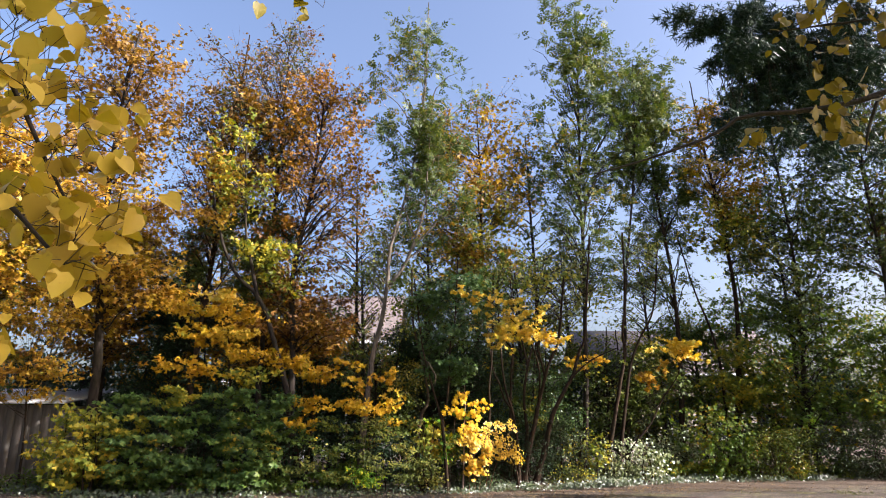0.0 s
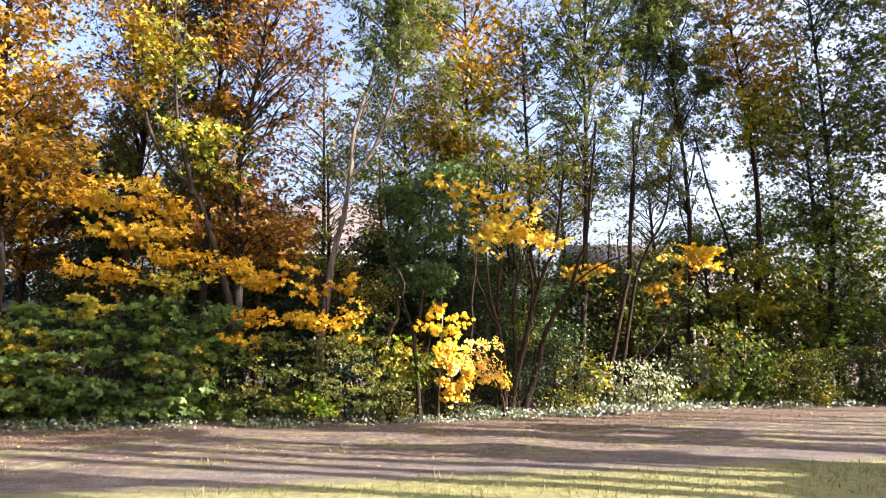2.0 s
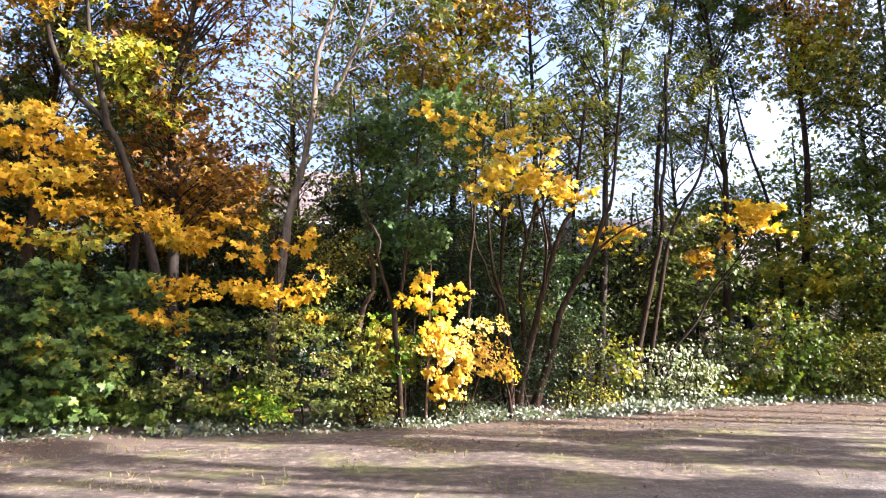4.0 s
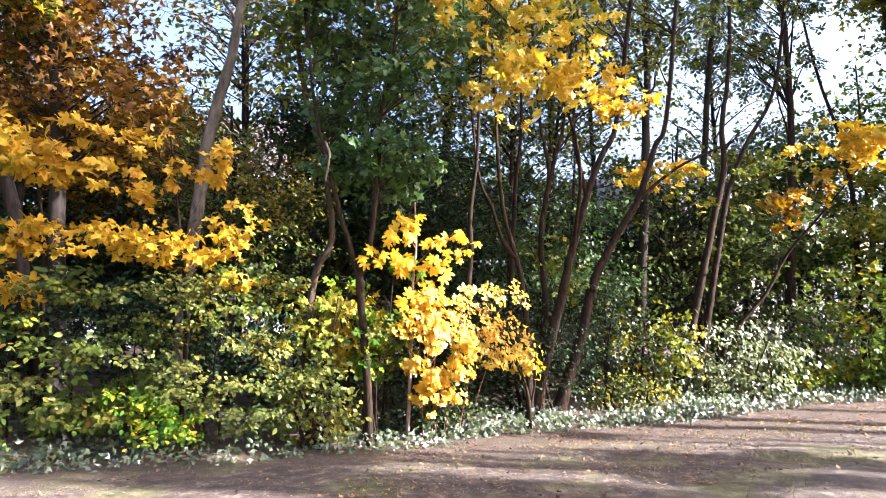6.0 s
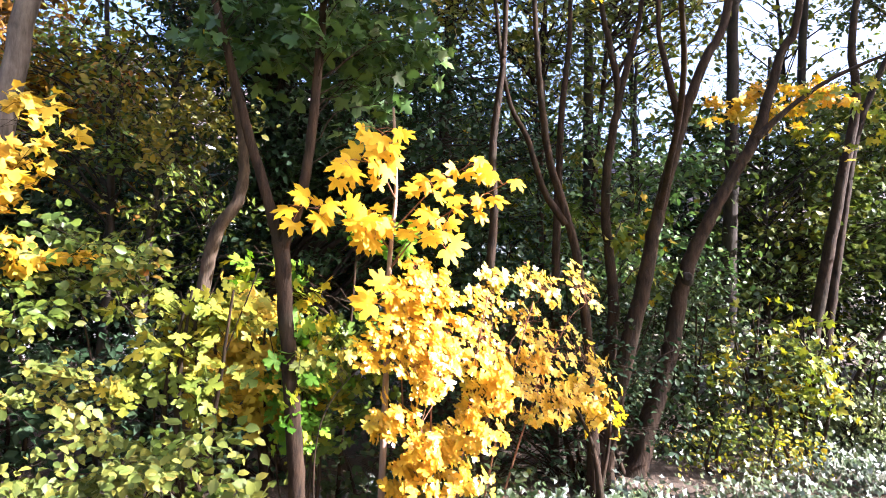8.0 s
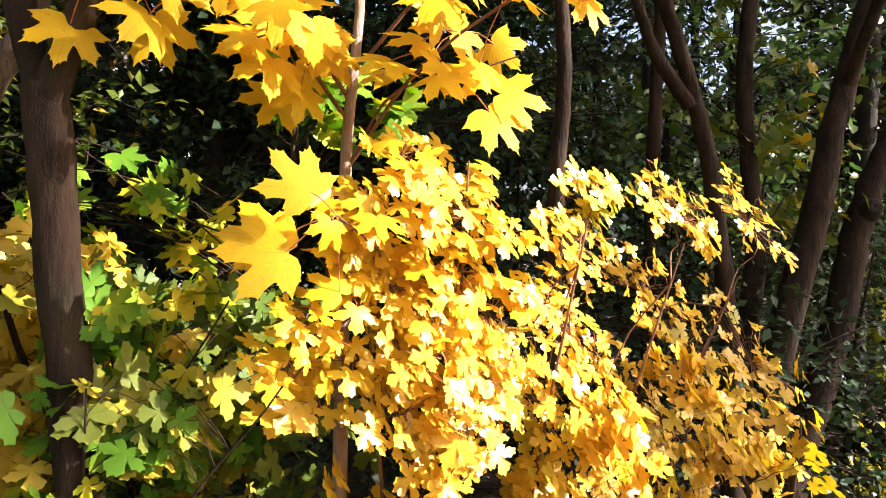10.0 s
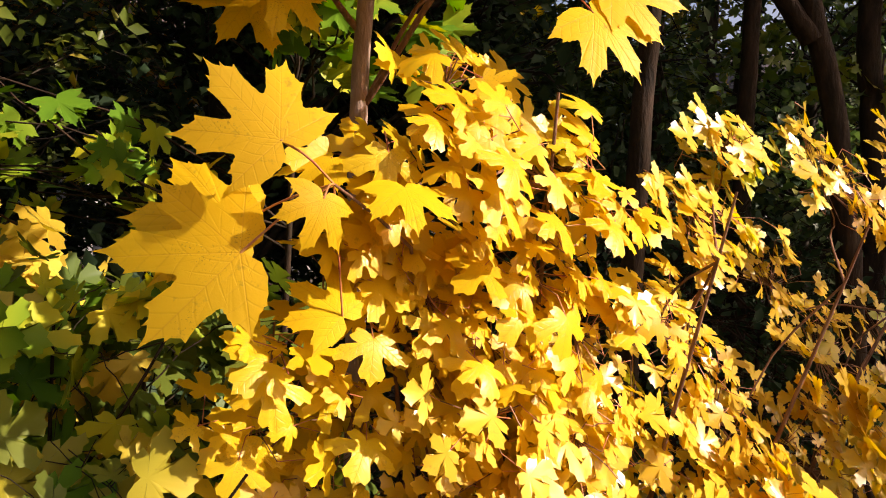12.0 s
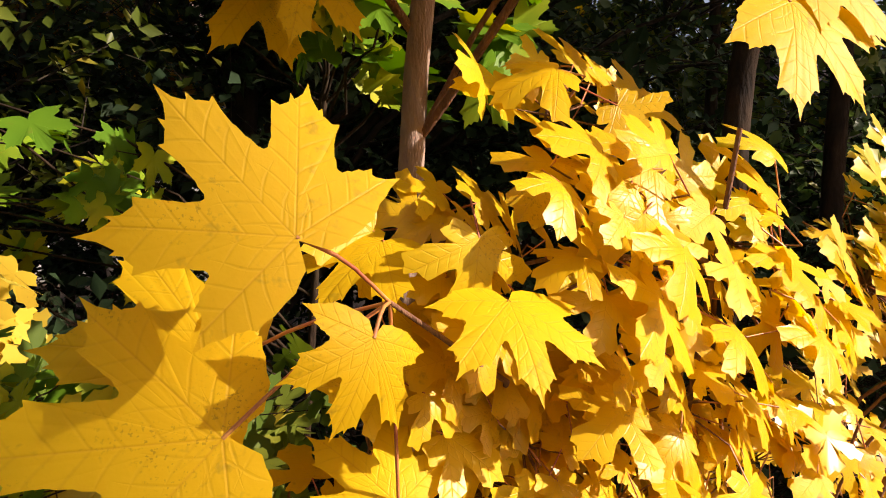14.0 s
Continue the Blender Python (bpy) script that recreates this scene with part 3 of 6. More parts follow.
def house(name, label, x0, x1, y0, y1, eave, ridge, wall, storeys, cols, chimney=True):
    """A rendered house with a tiled saddle roof and real window openings towards the park."""
    root = thing(name, ((x0 + x1) / 2, y0, 0), label, "house", "houses behind the trees")
    wins = []
    pitch = (x1 - x0) / cols
    sill = [0.95 + 2.75 * s for s in range(storeys)]
    for s in sill:
        for c in range(cols):
            m = x0 + pitch * (c + 0.5)
            wins.append((m - 0.55, s, m + 0.55, s + 1.35))
    parts = []
    for c in range(cols):        # piers and the bands between the openings of one column
        a, b = x0 + pitch * c, x0 + pitch * (c + 1)
        m = (a + b) / 2
        parts += [(a, y0, 0, m - 0.55, y0 + 0.3, eave), (m + 0.55, y0, 0, b, y0 + 0.3, eave)]
        z = 0.0
        for s in sill:
            parts.append((m - 0.55, y0, z, m + 0.55, y0 + 0.3, s))
            z = s + 1.35
        parts.append((m - 0.55, y0, z, m + 0.55, y0 + 0.3, eave))
    parts += [(x0, y0 + 0.3, 0, x0 + 0.3, y1, eave), (x1 - 0.3, y0 + 0.3, 0, x1, y1, eave), (x0 + 0.3, y1 - 0.3, 0, x1 - 0.3, y1, eave)]
    for p in parts:
        mesh_object("wall", *boxes([p]), wall, root)
    ym, o = (y0 + y1) / 2, 0.5
    V = [(x0 - o, y0 - o, eave - 0.15), (x1 + o, y0 - o, eave - 0.15), (x1 + o, ym, ridge), (x0 - o, ym, ridge), (x0 - o, y1 + o, eave - 0.15), (x1 + o, y1 + o, eave - 0.15)]
    V += [(x, y, z + 0.22) for x, y, z in V]
    F = [(0, 3, 2, 1), (3, 4, 5, 2), (6, 7, 8, 9), (9, 8, 11, 10), (0, 1, 7, 6), (4, 10, 11, 5), (0, 6, 9, 3), (3, 9, 10, 4), (1, 2, 8, 7), (2, 5, 11, 8)]
    roof = mesh_object("roof", V, F, m_tile, root)
    for x in (x0, x1 - 0.3):
        mesh_object("gable", [(x, y0, eave), (x, y1, eave), (x, ym, ridge - 0.02), (x + 0.3, y0, eave), (x + 0.3, y1, eave), (x + 0.3, ym, ridge - 0.02)],
                    [(0, 1, 2, 2), (3, 5, 4, 4), (0, 2, 5, 3), (1, 4, 5, 2), (0, 3, 4, 1)][2:], wall, root)
    mesh_object("gutter", *boxes([(x0 - o, y0 - o - 0.12, eave - 0.16, x1 + o, y0 - o - 0.01, eave - 0.04)]), m_felt, root)
    if chimney:
        mesh_object("chimney", *boxes([(x0 + 2.0, ym - 0.4, ridge - 0.6, x0 + 2.7, ym + 0.4, ridge + 1.1), (x0 + 1.94, ym - 0.46, ridge + 1.1, x0 + 2.76, ym + 0.46, ridge + 1.2)]), m_tile, root)
    for a, b, c, d in wins:
        w = mesh_object("window", *boxes([(a, y0 + 0.1, b, a + 0.07, y0 + 0.18, d), (c - 0.07, y0 + 0.1, b, c, y0 + 0.18, d), (a + 0.07, y0 + 0.1, d - 0.07, c - 0.07, y0 + 0.18, d),
                                          (a + 0.07, y0 + 0.1, b, c - 0.07, y0 + 0.18, b + 0.07), ((a + c) / 2 - 0.04, y0 + 0.1, b + 0.07, (a + c) / 2 + 0.04, y0 + 0.18, d - 0.07)]), m_frame, root)
        mesh_object("pane", *boxes([(a + 0.07, y0 + 0.13, b + 0.07, c - 0.07, y0 + 0.15, d - 0.07)]), m_glass, w)
    return root


house("house", "cream rendered house with a dark tiled roof behind the trees", 8.0, 18.0, 34.0, 42.0, 4.3, 6.9, m_cream, 1, 4, chimney=False)
house("house", "white rendered house half hidden behind the trees", -11.0, -2.6, 31.0, 39.0, 5.6, 8.4, m_white, 2, 3)


def shed():
    root = thing("garden_shed", (-15.5, 21.2, 0), "low weathered grey plank shed with a pale sheet roof", "shed")
    for i in range(24):
        x = -18.9 + 0.28 * i
        mesh_object("plank", *boxes([(x, 21.0 + 0.006 * (i % 3), 0.02, x + 0.268, 21.03 + 0.006 * (i % 3), 2.30 + 0.01 * (i % 2))]), m_plank, root)
    mesh_object("side_wall", *boxes([(-18.9, 21.06, 0, -18.8, 24.5, 2.3), (-12.3, 21.06, 0, -12.2, 24.5, 2.3), (-18.8, 24.4, 0, -12.3, 24.5, 2.3)]), m_plank, root)
    V = [(-19.2, 20.7, 2.33), (-11.9, 20.7, 2.33), (-11.9, 24.8, 2.95), (-19.2, 24.8, 2.95)]
    V += [(x, y, z + 0.07) for x, y, z in V]
    mesh_object("roof", V, [(0, 3, 2, 1), (4, 5, 6, 7), (0, 1, 5, 4), (1, 2, 6, 5), (2, 3, 7, 6), (3, 0, 4, 7)], m_felt, root)


shed()

# ---- the tree belt ----
far = dict(spread=0.75, per_twig=12, jitter=0.10, flat=0.25)
airy = dict(spread=0.6, per_twig=15, jitter=0.12, flat=0.6)
feathery = dict(spread=0.5, per_twig=9, jitter=0.09, flat=0.9, rise=1.5)

tree("maple_tree", "golden orange maple with layered boughs", [([(-10.0, 18.6, 0), (-9.9, 18.6, 3), (-10.2, 18.5, 7), (-10.3, 18.5, 10.5), (-10.0, 18.5, 14.6)], 0.17, 0.03)],
     [(0, (-10.0, 18.3, 6.6, 2.88, 1.8, 2.6, 31, 6916), m_orange, T_LO, 0.13, far),
      (0, (-10.1, 18.5, 11.6, 2.3, 1.6, 3.4, 34, 5000), m_brown, T_LO, 0.14, airy)], 11, m_bark_dark)
tree("maple_tree", "golden yellow maple at the dense end of the belt", [([(-13.6, 17.6, 0), (-13.5, 17.6, 4), (-13.7, 17.5, 8), (-13.4, 17.5, 11)], 0.16, 0.03)],
     [(0, (-13.5, 17.3, 7.6, 2.99, 1.8, 4.4, 44, 10500), m_orange, T_LO, 0.13, far),
      (0, (-12.6, 17.2, 4.2, 2.3, 1.2, 1.5, 19, 4600), m_olive, T_LO, 0.13, far)], 12, m_bark_dark)
tree("ash_tree", "half bare ash with faded reddish leaves", [([(-8.0, 20.4, 0), (-7.8, 20.4, 4), (-7.5, 20.4, 8), (-7.2, 20.3, 12), (-7.0, 20.3, 15.3)], 0.13, 0.02)],
     [(0, (-6.4, 20.3, 10.6, 2.3, 1.6, 4.2, 40, 3800), m_brown, T_LO, 0.13, airy),
      (0, (-7.6, 20.3, 11.2, 2.5, 1.7, 4.8, 50, 6000), m_sparse, T_DIAMOND, 0.13, feathery),
      (0, (-7.6, 20.3, 7.4, 1.9, 1.3, 1.6, 11, 775), m_ash, T_ASH, 0.24, feathery)], 13)
tree("ash_tree", "slim ash with thin purplish top", [([(-5.9, 21.0, 0), (-5.9, 21.0, 5), (-5.8, 21.0, 10), (-5.7, 21.0, 15.8)], 0.12, 0.015)],
     [(0, (-5.8, 21.0, 12.4, 1.9, 1.5, 4.4, 52, 6000), m_sparse, T_DIAMOND, 0.13, feathery),
      (0, (-5.7, 20.8, 7.4, 1.84, 1.2, 2.2, 14, 1843), m_ash, T_ASH, 0.26, feathery)], 14, m_bark_dark)
tree("hornbeam_tree", "dense brown-orange tree with a dark trunk", [([(-4.5, 19.8, 0), (-4.6, 19.7, 4), (-4.7, 19.6, 6.3), (-4.3, 19.8, 9.5), (-4.0, 19.9, 13.4)], 0.14, 0.02)],
     [(0, (-3.9, 19.9, 10.6, 2.0, 1.4, 3.6, 48, 5200), m_rust, T_LO, 0.11, dict(far, rise=1.2)),
      (0, (-4.3, 19.8, 4.9, 2.1, 1.1, 1.3, 28, 2900), m_copper, T_LO, 0.11, dict(far, flat=0.12)),
      (0, (-4.4, 19.9, 7.2, 1.9, 1.2, 1.5, 24, 1400), m_copper, T_LO, 0.11, dict(far, flat=0.12)),
      (0, (-4.9, 19.0, 6.2, 1.5, 0.9, 0.7, 12, 480), m_lime, T_LO, 0.12, dict(far, flat=0.12))], 15, m_bark_dark)
tree("maple_tree", "leaning maple with a forked grey trunk", [([(-3.87, 18.5, 0), (-4.14, 18.5, 1.2), (-4.42, 18.5, 2.6), (-4.8, 18.5, 3.8), (-5.36, 18.5, 5.2), (-6.2, 18.5, 6.1), (-6.8, 18.5, 7.5), (-7.2, 18.5, 9.4)], 0.115, 0.03),
                                                                ([(-5.42, 18.5, 5.2), (-5.75, 18.5, 6.5), (-5.97, 18.5, 7.5), (-6.2, 18.5, 10.5)], 0.07, 0.02)],
     [(1, (-6.2, 18.6, 9.8, 1.3, 0.9, 2.2, 22, 900), m_lime, T_LO, 0.12, airy),
      (0, (-7.2, 18.5, 8.8, 1.2, 0.9, 1.6, 16, 1000), m_orange, T_LO, 0.12, airy),
      (1, (-5.2, 18.4, 6.7, 1.0, 0.6, 0.5, 12, 420), m_lime, T_LO, 0.12, far)], 16, m_bark_dark)
tree("ash_tree", "green ash with a pale grey forked trunk", [([(-2.25, 18.2, 0), (-2.17, 18.2, 1.69), (-2.09, 18.2, 2.5), (-1.96, 18.25, 3.66), (-1.76, 18.3, 4.63), (-1.62, 18.35, 5.75), (-1.56, 18.4, 6.8), (-1.2, 18.8, 8.4), (-0.85, 19.2, 10.4), (-0.6, 19.4, 12.6), (-0.5, 19.4, 16.0)], 0.105, 0.015),
                                                               ([(-1.63, 18.4, 5.55), (-1.18, 18.5, 6.2), (-0.83, 18.5, 7.1), (-0.54, 18.5, 8.2), (-0.49, 18.6, 9.3), (-0.3, 18.7, 12.0)], 0.055, 0.015)],
     [(0, (-0.8, 19.3, 11.8, 2.2, 1.4, 4.0, 32, 2300), m_ash, T_ASH, 0.27, dict(feathery, rise=1.0)),
      (1, (-0.4, 18.6, 9.0, 2.0, 1.2, 2.2, 14, 640), m_ash, T_ASH, 0.26, dict(feathery, rise=1.0)),
      (0, (-2.3, 19.6, 6.9, 1.5, 0.8, 1.5, 19, 1300), m_hazel, T_DIAMOND, 0.115, airy)], 17, m_bark_pale)
tree("maple_tree", "slender maple with thin orange and green foliage", [([(1.1, 22.4, 0), (1.2, 22.4, 5), (1.4, 22.3, 9), (1.3, 22.3, 13.4)], 0.12, 0.02)],
     [(0, (1.4, 22.2, 10.6, 2.8, 1.6, 4.6, 60, 7200), m_orange, T_LO, 0.125, airy),
      (0, (1.2, 22.0, 8.0, 2.18, 1.3, 3.4, 28, 2850), m_lime, T_LO, 0.135, airy)], 18)
tree("hazel_tree", "pale green many-stemmed hazel catching the light", [([(2.3, 21.6, 0), (2.3, 21.6, 3), (2.4, 21.5, 6.5)], 0.07, 0.02), ([(2.7, 21.7, 0), (3.0, 21.7, 3), (3.4, 21.6, 7.0)], 0.06, 0.02)],
     [(0, (2.0, 21.4, 5.8, 1.84, 1.1, 2.0, 40, 4300), m_hazel, T_DIAMOND, 0.115, dict(far, face=(0.4, -0.4, 0.0))),
      (1, (3.7, 21.4, 6.0, 1.84, 1.1, 2.0, 30, 2300), m_hazel, T_DIAMOND, 0.115, dict(far, face=(0.4, -0.4, 0.0)))], 19)
tree("yew_tree", "dense dark evergreen yew", [([(-0.6, 20.3, 0), (-0.6, 20.3, 3), (-0.5, 20.3, 6.2)], 0.13, 0.03)],
     [(0, (-0.55, 20.1, 4.3, 1.44, 1.0, 2.2, 72, 14000), m_dark, T_DIAMOND, 0.085, dict(spread=0.5, per_twig=18, jitter=0.06)),
      (0, (0.7, 20.3, 2.4, 2.1, 0.9, 2.4, 56, 13000), m_dark, T_DIAMOND, 0.085, dict(spread=0.5, per_twig=18, jitter=0.06))], 20, m_bark_dark)
tree("spruce_tree", "dark blue-green spruce in the shade", [([(-8.9, 21.6, 0), (-8.9, 21.6, 4), (-8.9, 21.6, 8.2)], 0.14, 0.02)],
     [(0, (-8.9, 21.5, 5.6, 1.61, 1.2, 2.4, 60, 4200), m_needle, T_NEEDLES, 0.14, dict(spread=0.5, per_twig=18, jitter=0.05, flat=0.3)),
      (0, (-8.9, 21.4, 3.2, 2.0, 1.4, 1.8, 50, 8000), m_dark, T_DIAMOND, 0.10, dict(spread=0.5, per_twig=18, jitter=0.08))], 21, m_bark_dark)
tree("ash_tree", "tall green ash with a straight dark trunk", [([(4.50, 21.6, 0), (4.58, 21.6, 0.9), (4.65, 21.6, 1.76), (4.73, 21.6, 3.2), (4.80, 21.6, 4.7), (4.92, 21.7, 7.0), (5.0, 22.0, 10.0), (5.2, 22.3, 13.0), (5.3, 22.3, 17.8)], 0.135, 0.02)],
     [(0, (5.1, 22.3, 13.2, 2.6, 1.9, 5.4, 48, 3300), m_ash, T_ASH, 0.30, feathery),
      (0, (4.7, 22.0, 8.2, 2.5, 1.4, 2.0, 16, 760), m_ash, T_ASH, 0.28, feathery)], 22, m_bark_dark)
tree("ash_tree", "slim green ash with steep boughs", [([(6.3, 22.9, 0), (6.4, 22.9, 3), (6.6, 22.8, 6.4), (7.0, 22.8, 9), (7.4, 22.8, 12), (7.6, 22.8, 15.8)], 0.09, 0.015)],
     [(0, (7.5, 22.8, 13.2, 2.5, 1.6, 4.4, 32, 1900), m_ash, T_ASH, 0.29, dict(feathery, rise=1.0)),
      (0, (6.6, 22.8, 8.2, 1.5, 1.0, 2.4, 12, 420), m_ash, T_ASH, 0.27, dict(feathery, rise=1.0))], 23, m_bark_dark)
tree("ash_tree", "thin ash with open crown", [([(8.25, 23.2, 0), (8.36, 23.2, 1.8), (8.5, 23.2, 4.2), (8.5, 23.2, 6.75), (8.25, 23.2, 9.9), (8.15, 23.2, 12.0), (8.1, 23.2, 14.8)], 0.12, 0.02),
                                             ([(10.1, 23.6, 0), (10.1, 23.6, 3.5), (9.88, 23.6, 5.1), (9.45, 23.6, 6.5), (9.0, 23.7, 8.8)], 0.07, 0.02)],
     [(0, (8.7, 24.1, 12.0, 2.1, 1.4, 4.8, 26, 2875), m_ash, T_ASH, 0.31, feathery),
      (0, (8.6, 23.9, 7.4, 2.3, 1.2, 2.4, 16, 560), m_ash, T_ASH, 0.28, feathery)], 24)
tree("maple_tree", "tall maple with yellow-orange upper leaves", [([(10.0, 23.0, 0), (10.2, 23, 1.6), (10.45, 23, 3.4), (10.67, 23, 6.2), (10.45, 23, 9.4), (10.1, 23, 12.6), (9.9, 23, 15.0)], 0.15, 0.02)],
     [(0, (10.6, 22.9, 11.0, 1.95, 1.3, 3.3, 38, 3990), m_orange, T_LO, 0.12, airy),
      (0, (10.8, 22.7, 8.6, 2.07, 1.3, 1.8, 21, 2470), m_lime, T_LO, 0.12, airy),
      (0, (10.6, 22.5, 3.4, 1.72, 0.9, 1.3, 16, 2090), m_lime, T_LO, 0.13, far)], 25, m_bark)
for k, (x, y, h, r, mat) in enumerate([(12.6, 22.6, 16.5, 2.3, m_ash), (15.2, 21.8, 18.0, 2.5, m_ash), (17.9, 21.6, 16.0, 2.6, m_sparse)]):
    tree("lime_tree", "leafy green tree, dense down to the ground", [([(x, y, 0), (x - 0.1, y, 3), (x + 0.2, y, 7), (x - 0.2, y, h)], 0.15, 0.02)],
         [(0, (x, y - 0.2, h * 0.62, r, 1.7, h * 0.40, 60, 8500), mat, T_LO, 0.125, dict(far, jitter=0.05)),
          (0, (x - 0.2, y - 0.7, 3.2, r, 1.1, 2.8, 32, 3400), m_green, T_LO, 0.13, far)], 30 + k, m_bark_dark)
needles = dict(spread=0.4, per_twig=14, jitter=0.05, flat=0.3)
tree("pine_tree", "dark pine reaching over the grass", [([(9.2, 8.4, 0), (9.1, 8.4, 4), (9.3, 8.4, 8), (9.2, 8.4, 12.5)], 0.20, 0.04),
                                                        ([(9.1, 8.4, 6.4), (7.4, 8.3, 6.9), (5.8, 8.2, 7.0), (4.2, 8.2, 7.1)], 0.05, 0.012)],
     [(1, (4.9, 8.2, 7.2, 1.5, 0.9, 0.35, 26, 2600), m_needle, T_NEEDLES, 0.11, needles),
      (1, (4.6, 8.3, 6.6, 0.9, 0.8, 0.28, 16, 1500), m_needle, T_NEEDLES, 0.11, needles),
      (1, (5.6, 8.2, 6.4, 1.0, 0.8, 0.40, 18, 1900), m_needle, T_NEEDLES, 0.11, needles),
      (0, (6.5, 8.2, 7.6, 1.4, 0.9, 0.45, 22, 2200), m_needle, T_NEEDLES, 0.11, needles),
      (1, (5.0, 8.3, 5.95, 0.9, 0.7, 0.22, 12, 1000), m_needle, T_NEEDLES, 0.11, needles),
      (1, (4.3, 8.3, 5.35, 0.65, 0.6, 0.22, 12, 900), m_needle, T_NEEDLES, 0.11, needles),
      (1, (5.3, 8.2, 5.15, 0.85, 0.7, 0.26, 14, 1300), m_needle, T_NEEDLES, 0.11, needles),
      (1, (3.7, 8.2, 7.35, 0.55, 0.5, 0.14, 10, 420), m_needle, T_NEEDLES, 0.11, needles)], 40, m_bark_dark, group="pines")

# second rank, filling the gaps
BACK_WEST = [(-14.5, 21.0, 8.0, 2.6, 3.6, m_orange, 6000), (-11.6, 22.0, 6.0, 2.5, 3.2, m_brown, 6500), (-6.4, 23.0, 5.2, 2.6, 2.6, m_orange, 6000), (-3.0, 23.6, 5.8, 2.0, 2.2, m_hazel, 1150), (-0.6, 24.6, 8.0, 2.6, 3.2, m_hazel, 4200), (-9.0, 25.4, 7.4, 3.0, 4.0, m_brown, 5500), (-13.2, 24.6, 7.4, 3.0, 4.2, m_brown, 5000), (-3.6, 25.8, 9.0, 2.6, 3.4, m_brown, 1300), (-5.0, 24.6, 4.0, 2.6, 2.2, m_brown, 4500), (-9.6, 24.0, 4.6, 2.6, 2.6, m_orange, 4500), (-17.5, 19.0, 6.0, 2.8, 4.5, m_orange, 6000)]
BACK_EAST = [(0.8, 24.2, 4.0, 2.2, 2.0, m_green, 4500), (3.4, 23.6, 9.4, 2.2, 3.6, m_ash, 1100), (6.9, 25.2, 3.4, 2.2, 2.0, m_hazel, 3000), (10.0, 25.6, 3.9, 2.6, 2.2, m_green, 5000), (12.6, 26.6, 5.0, 2.6, 3.2, m_green, 3800), (3.0, 25.4, 5.0, 2.2, 2.2, m_hazel, 2400), (15.2, 25.6, 4.6, 3.0, 2.8, m_green, 5000), (5.0, 26.0, 7.0, 2.2, 2.6, m_lime, 1600), (8.4, 26.4, 6.6, 2.4, 2.4, m_hazel, 1500), (13.2, 24.4, 8.4, 2.6, 4.6, m_green, 4200), (17.0, 24.0, 9.5, 3.0, 5.6, m_green, 5500)]
BACK_KINDS = {m_orange: ("maple_tree", "golden orange maple at the back of the belt"), m_brown: ("hornbeam_tree", "brown-orange hornbeam at the back of the belt"), m_hazel: ("hazel_tree", "pale green hazel at the back of the belt"),
              m_green: ("maple_tree", "leafy green maple at the back of the belt"), m_ash: ("ash_tree", "thin green ash at the back of the belt"), m_lime: ("maple_tree", "yellow-green maple at the back of the belt")}
for k, (x, y, z, rx, rz, mat, n) in enumerate(BACK_WEST + BACK_EAST):
    tree(*BACK_KINDS[mat], [([(x, y, 0), (x + 0.1, y, z * 0.6), (x, y, z), (x - 0.1, y, z + rz * 0.95)], 0.11, 0.02)],
         [(0, (x, y, z, rx, 1.5, rz, 44, n), mat, T_DIAMOND, 0.175 if mat is not m_hazel else 0.14, far)], 150 + k, m_bark_dark)
# understorey fill; every third bush takes the dark leaf to deepen the shade
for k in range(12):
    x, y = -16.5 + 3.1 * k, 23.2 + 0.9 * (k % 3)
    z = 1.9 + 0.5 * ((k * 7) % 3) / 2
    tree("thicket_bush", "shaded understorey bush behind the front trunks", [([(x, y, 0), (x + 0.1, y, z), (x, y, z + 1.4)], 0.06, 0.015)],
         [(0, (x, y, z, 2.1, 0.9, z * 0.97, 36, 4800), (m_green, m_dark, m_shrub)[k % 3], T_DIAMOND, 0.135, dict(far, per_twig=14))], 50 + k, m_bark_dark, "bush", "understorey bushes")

# filler bushes whose dark leaf colour stands for the shade back here
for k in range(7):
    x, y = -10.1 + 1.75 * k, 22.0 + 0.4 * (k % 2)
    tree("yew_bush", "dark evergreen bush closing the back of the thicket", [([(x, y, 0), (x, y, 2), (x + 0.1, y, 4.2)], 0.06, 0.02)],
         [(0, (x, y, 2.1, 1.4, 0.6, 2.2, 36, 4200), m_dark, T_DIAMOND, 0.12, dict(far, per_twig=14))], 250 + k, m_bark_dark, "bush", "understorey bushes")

for k in range(7):
    x, y = -9.5 + 2.15 * k, 26.6 + 0.5 * (k % 2)
    tree("hornbeam_tree", "dense shaded hornbeam behind the belt", [([(x, y, 0), (x, y, 3), (x + 0.1, y, 7.0 if x < -4 else 5.0)], 0.09, 0.02)],
         [(0, (x, y, 3.7 if x < -4 else 2.9, 1.9, 0.9, 3.2 if x < -4 else 2.4, 40, 3200), (m_green, m_dark)[k % 2], T_LO, 0.19, dict(far, per_twig=14))], 270 + k, m_bark_dark)
for k in range(5):
    x, y = 7.2 + 2.0 * k, 27.4 + 0.4 * (k % 2)
    tree("yew_bush", "dark evergreen bush before the cream house", [([(x, y, 0), (x, y, 2), (x + 0.1, y, 3.2)], 0.06, 0.02)],
         [(0, (x, y, 1.6, 1.5, 0.6, 1.7, 30, 3000), m_dark, T_DIAMOND, 0.13, dict(far, per_twig=14))], 320 + k, m_bark_dark, "bush", "understorey bushes")
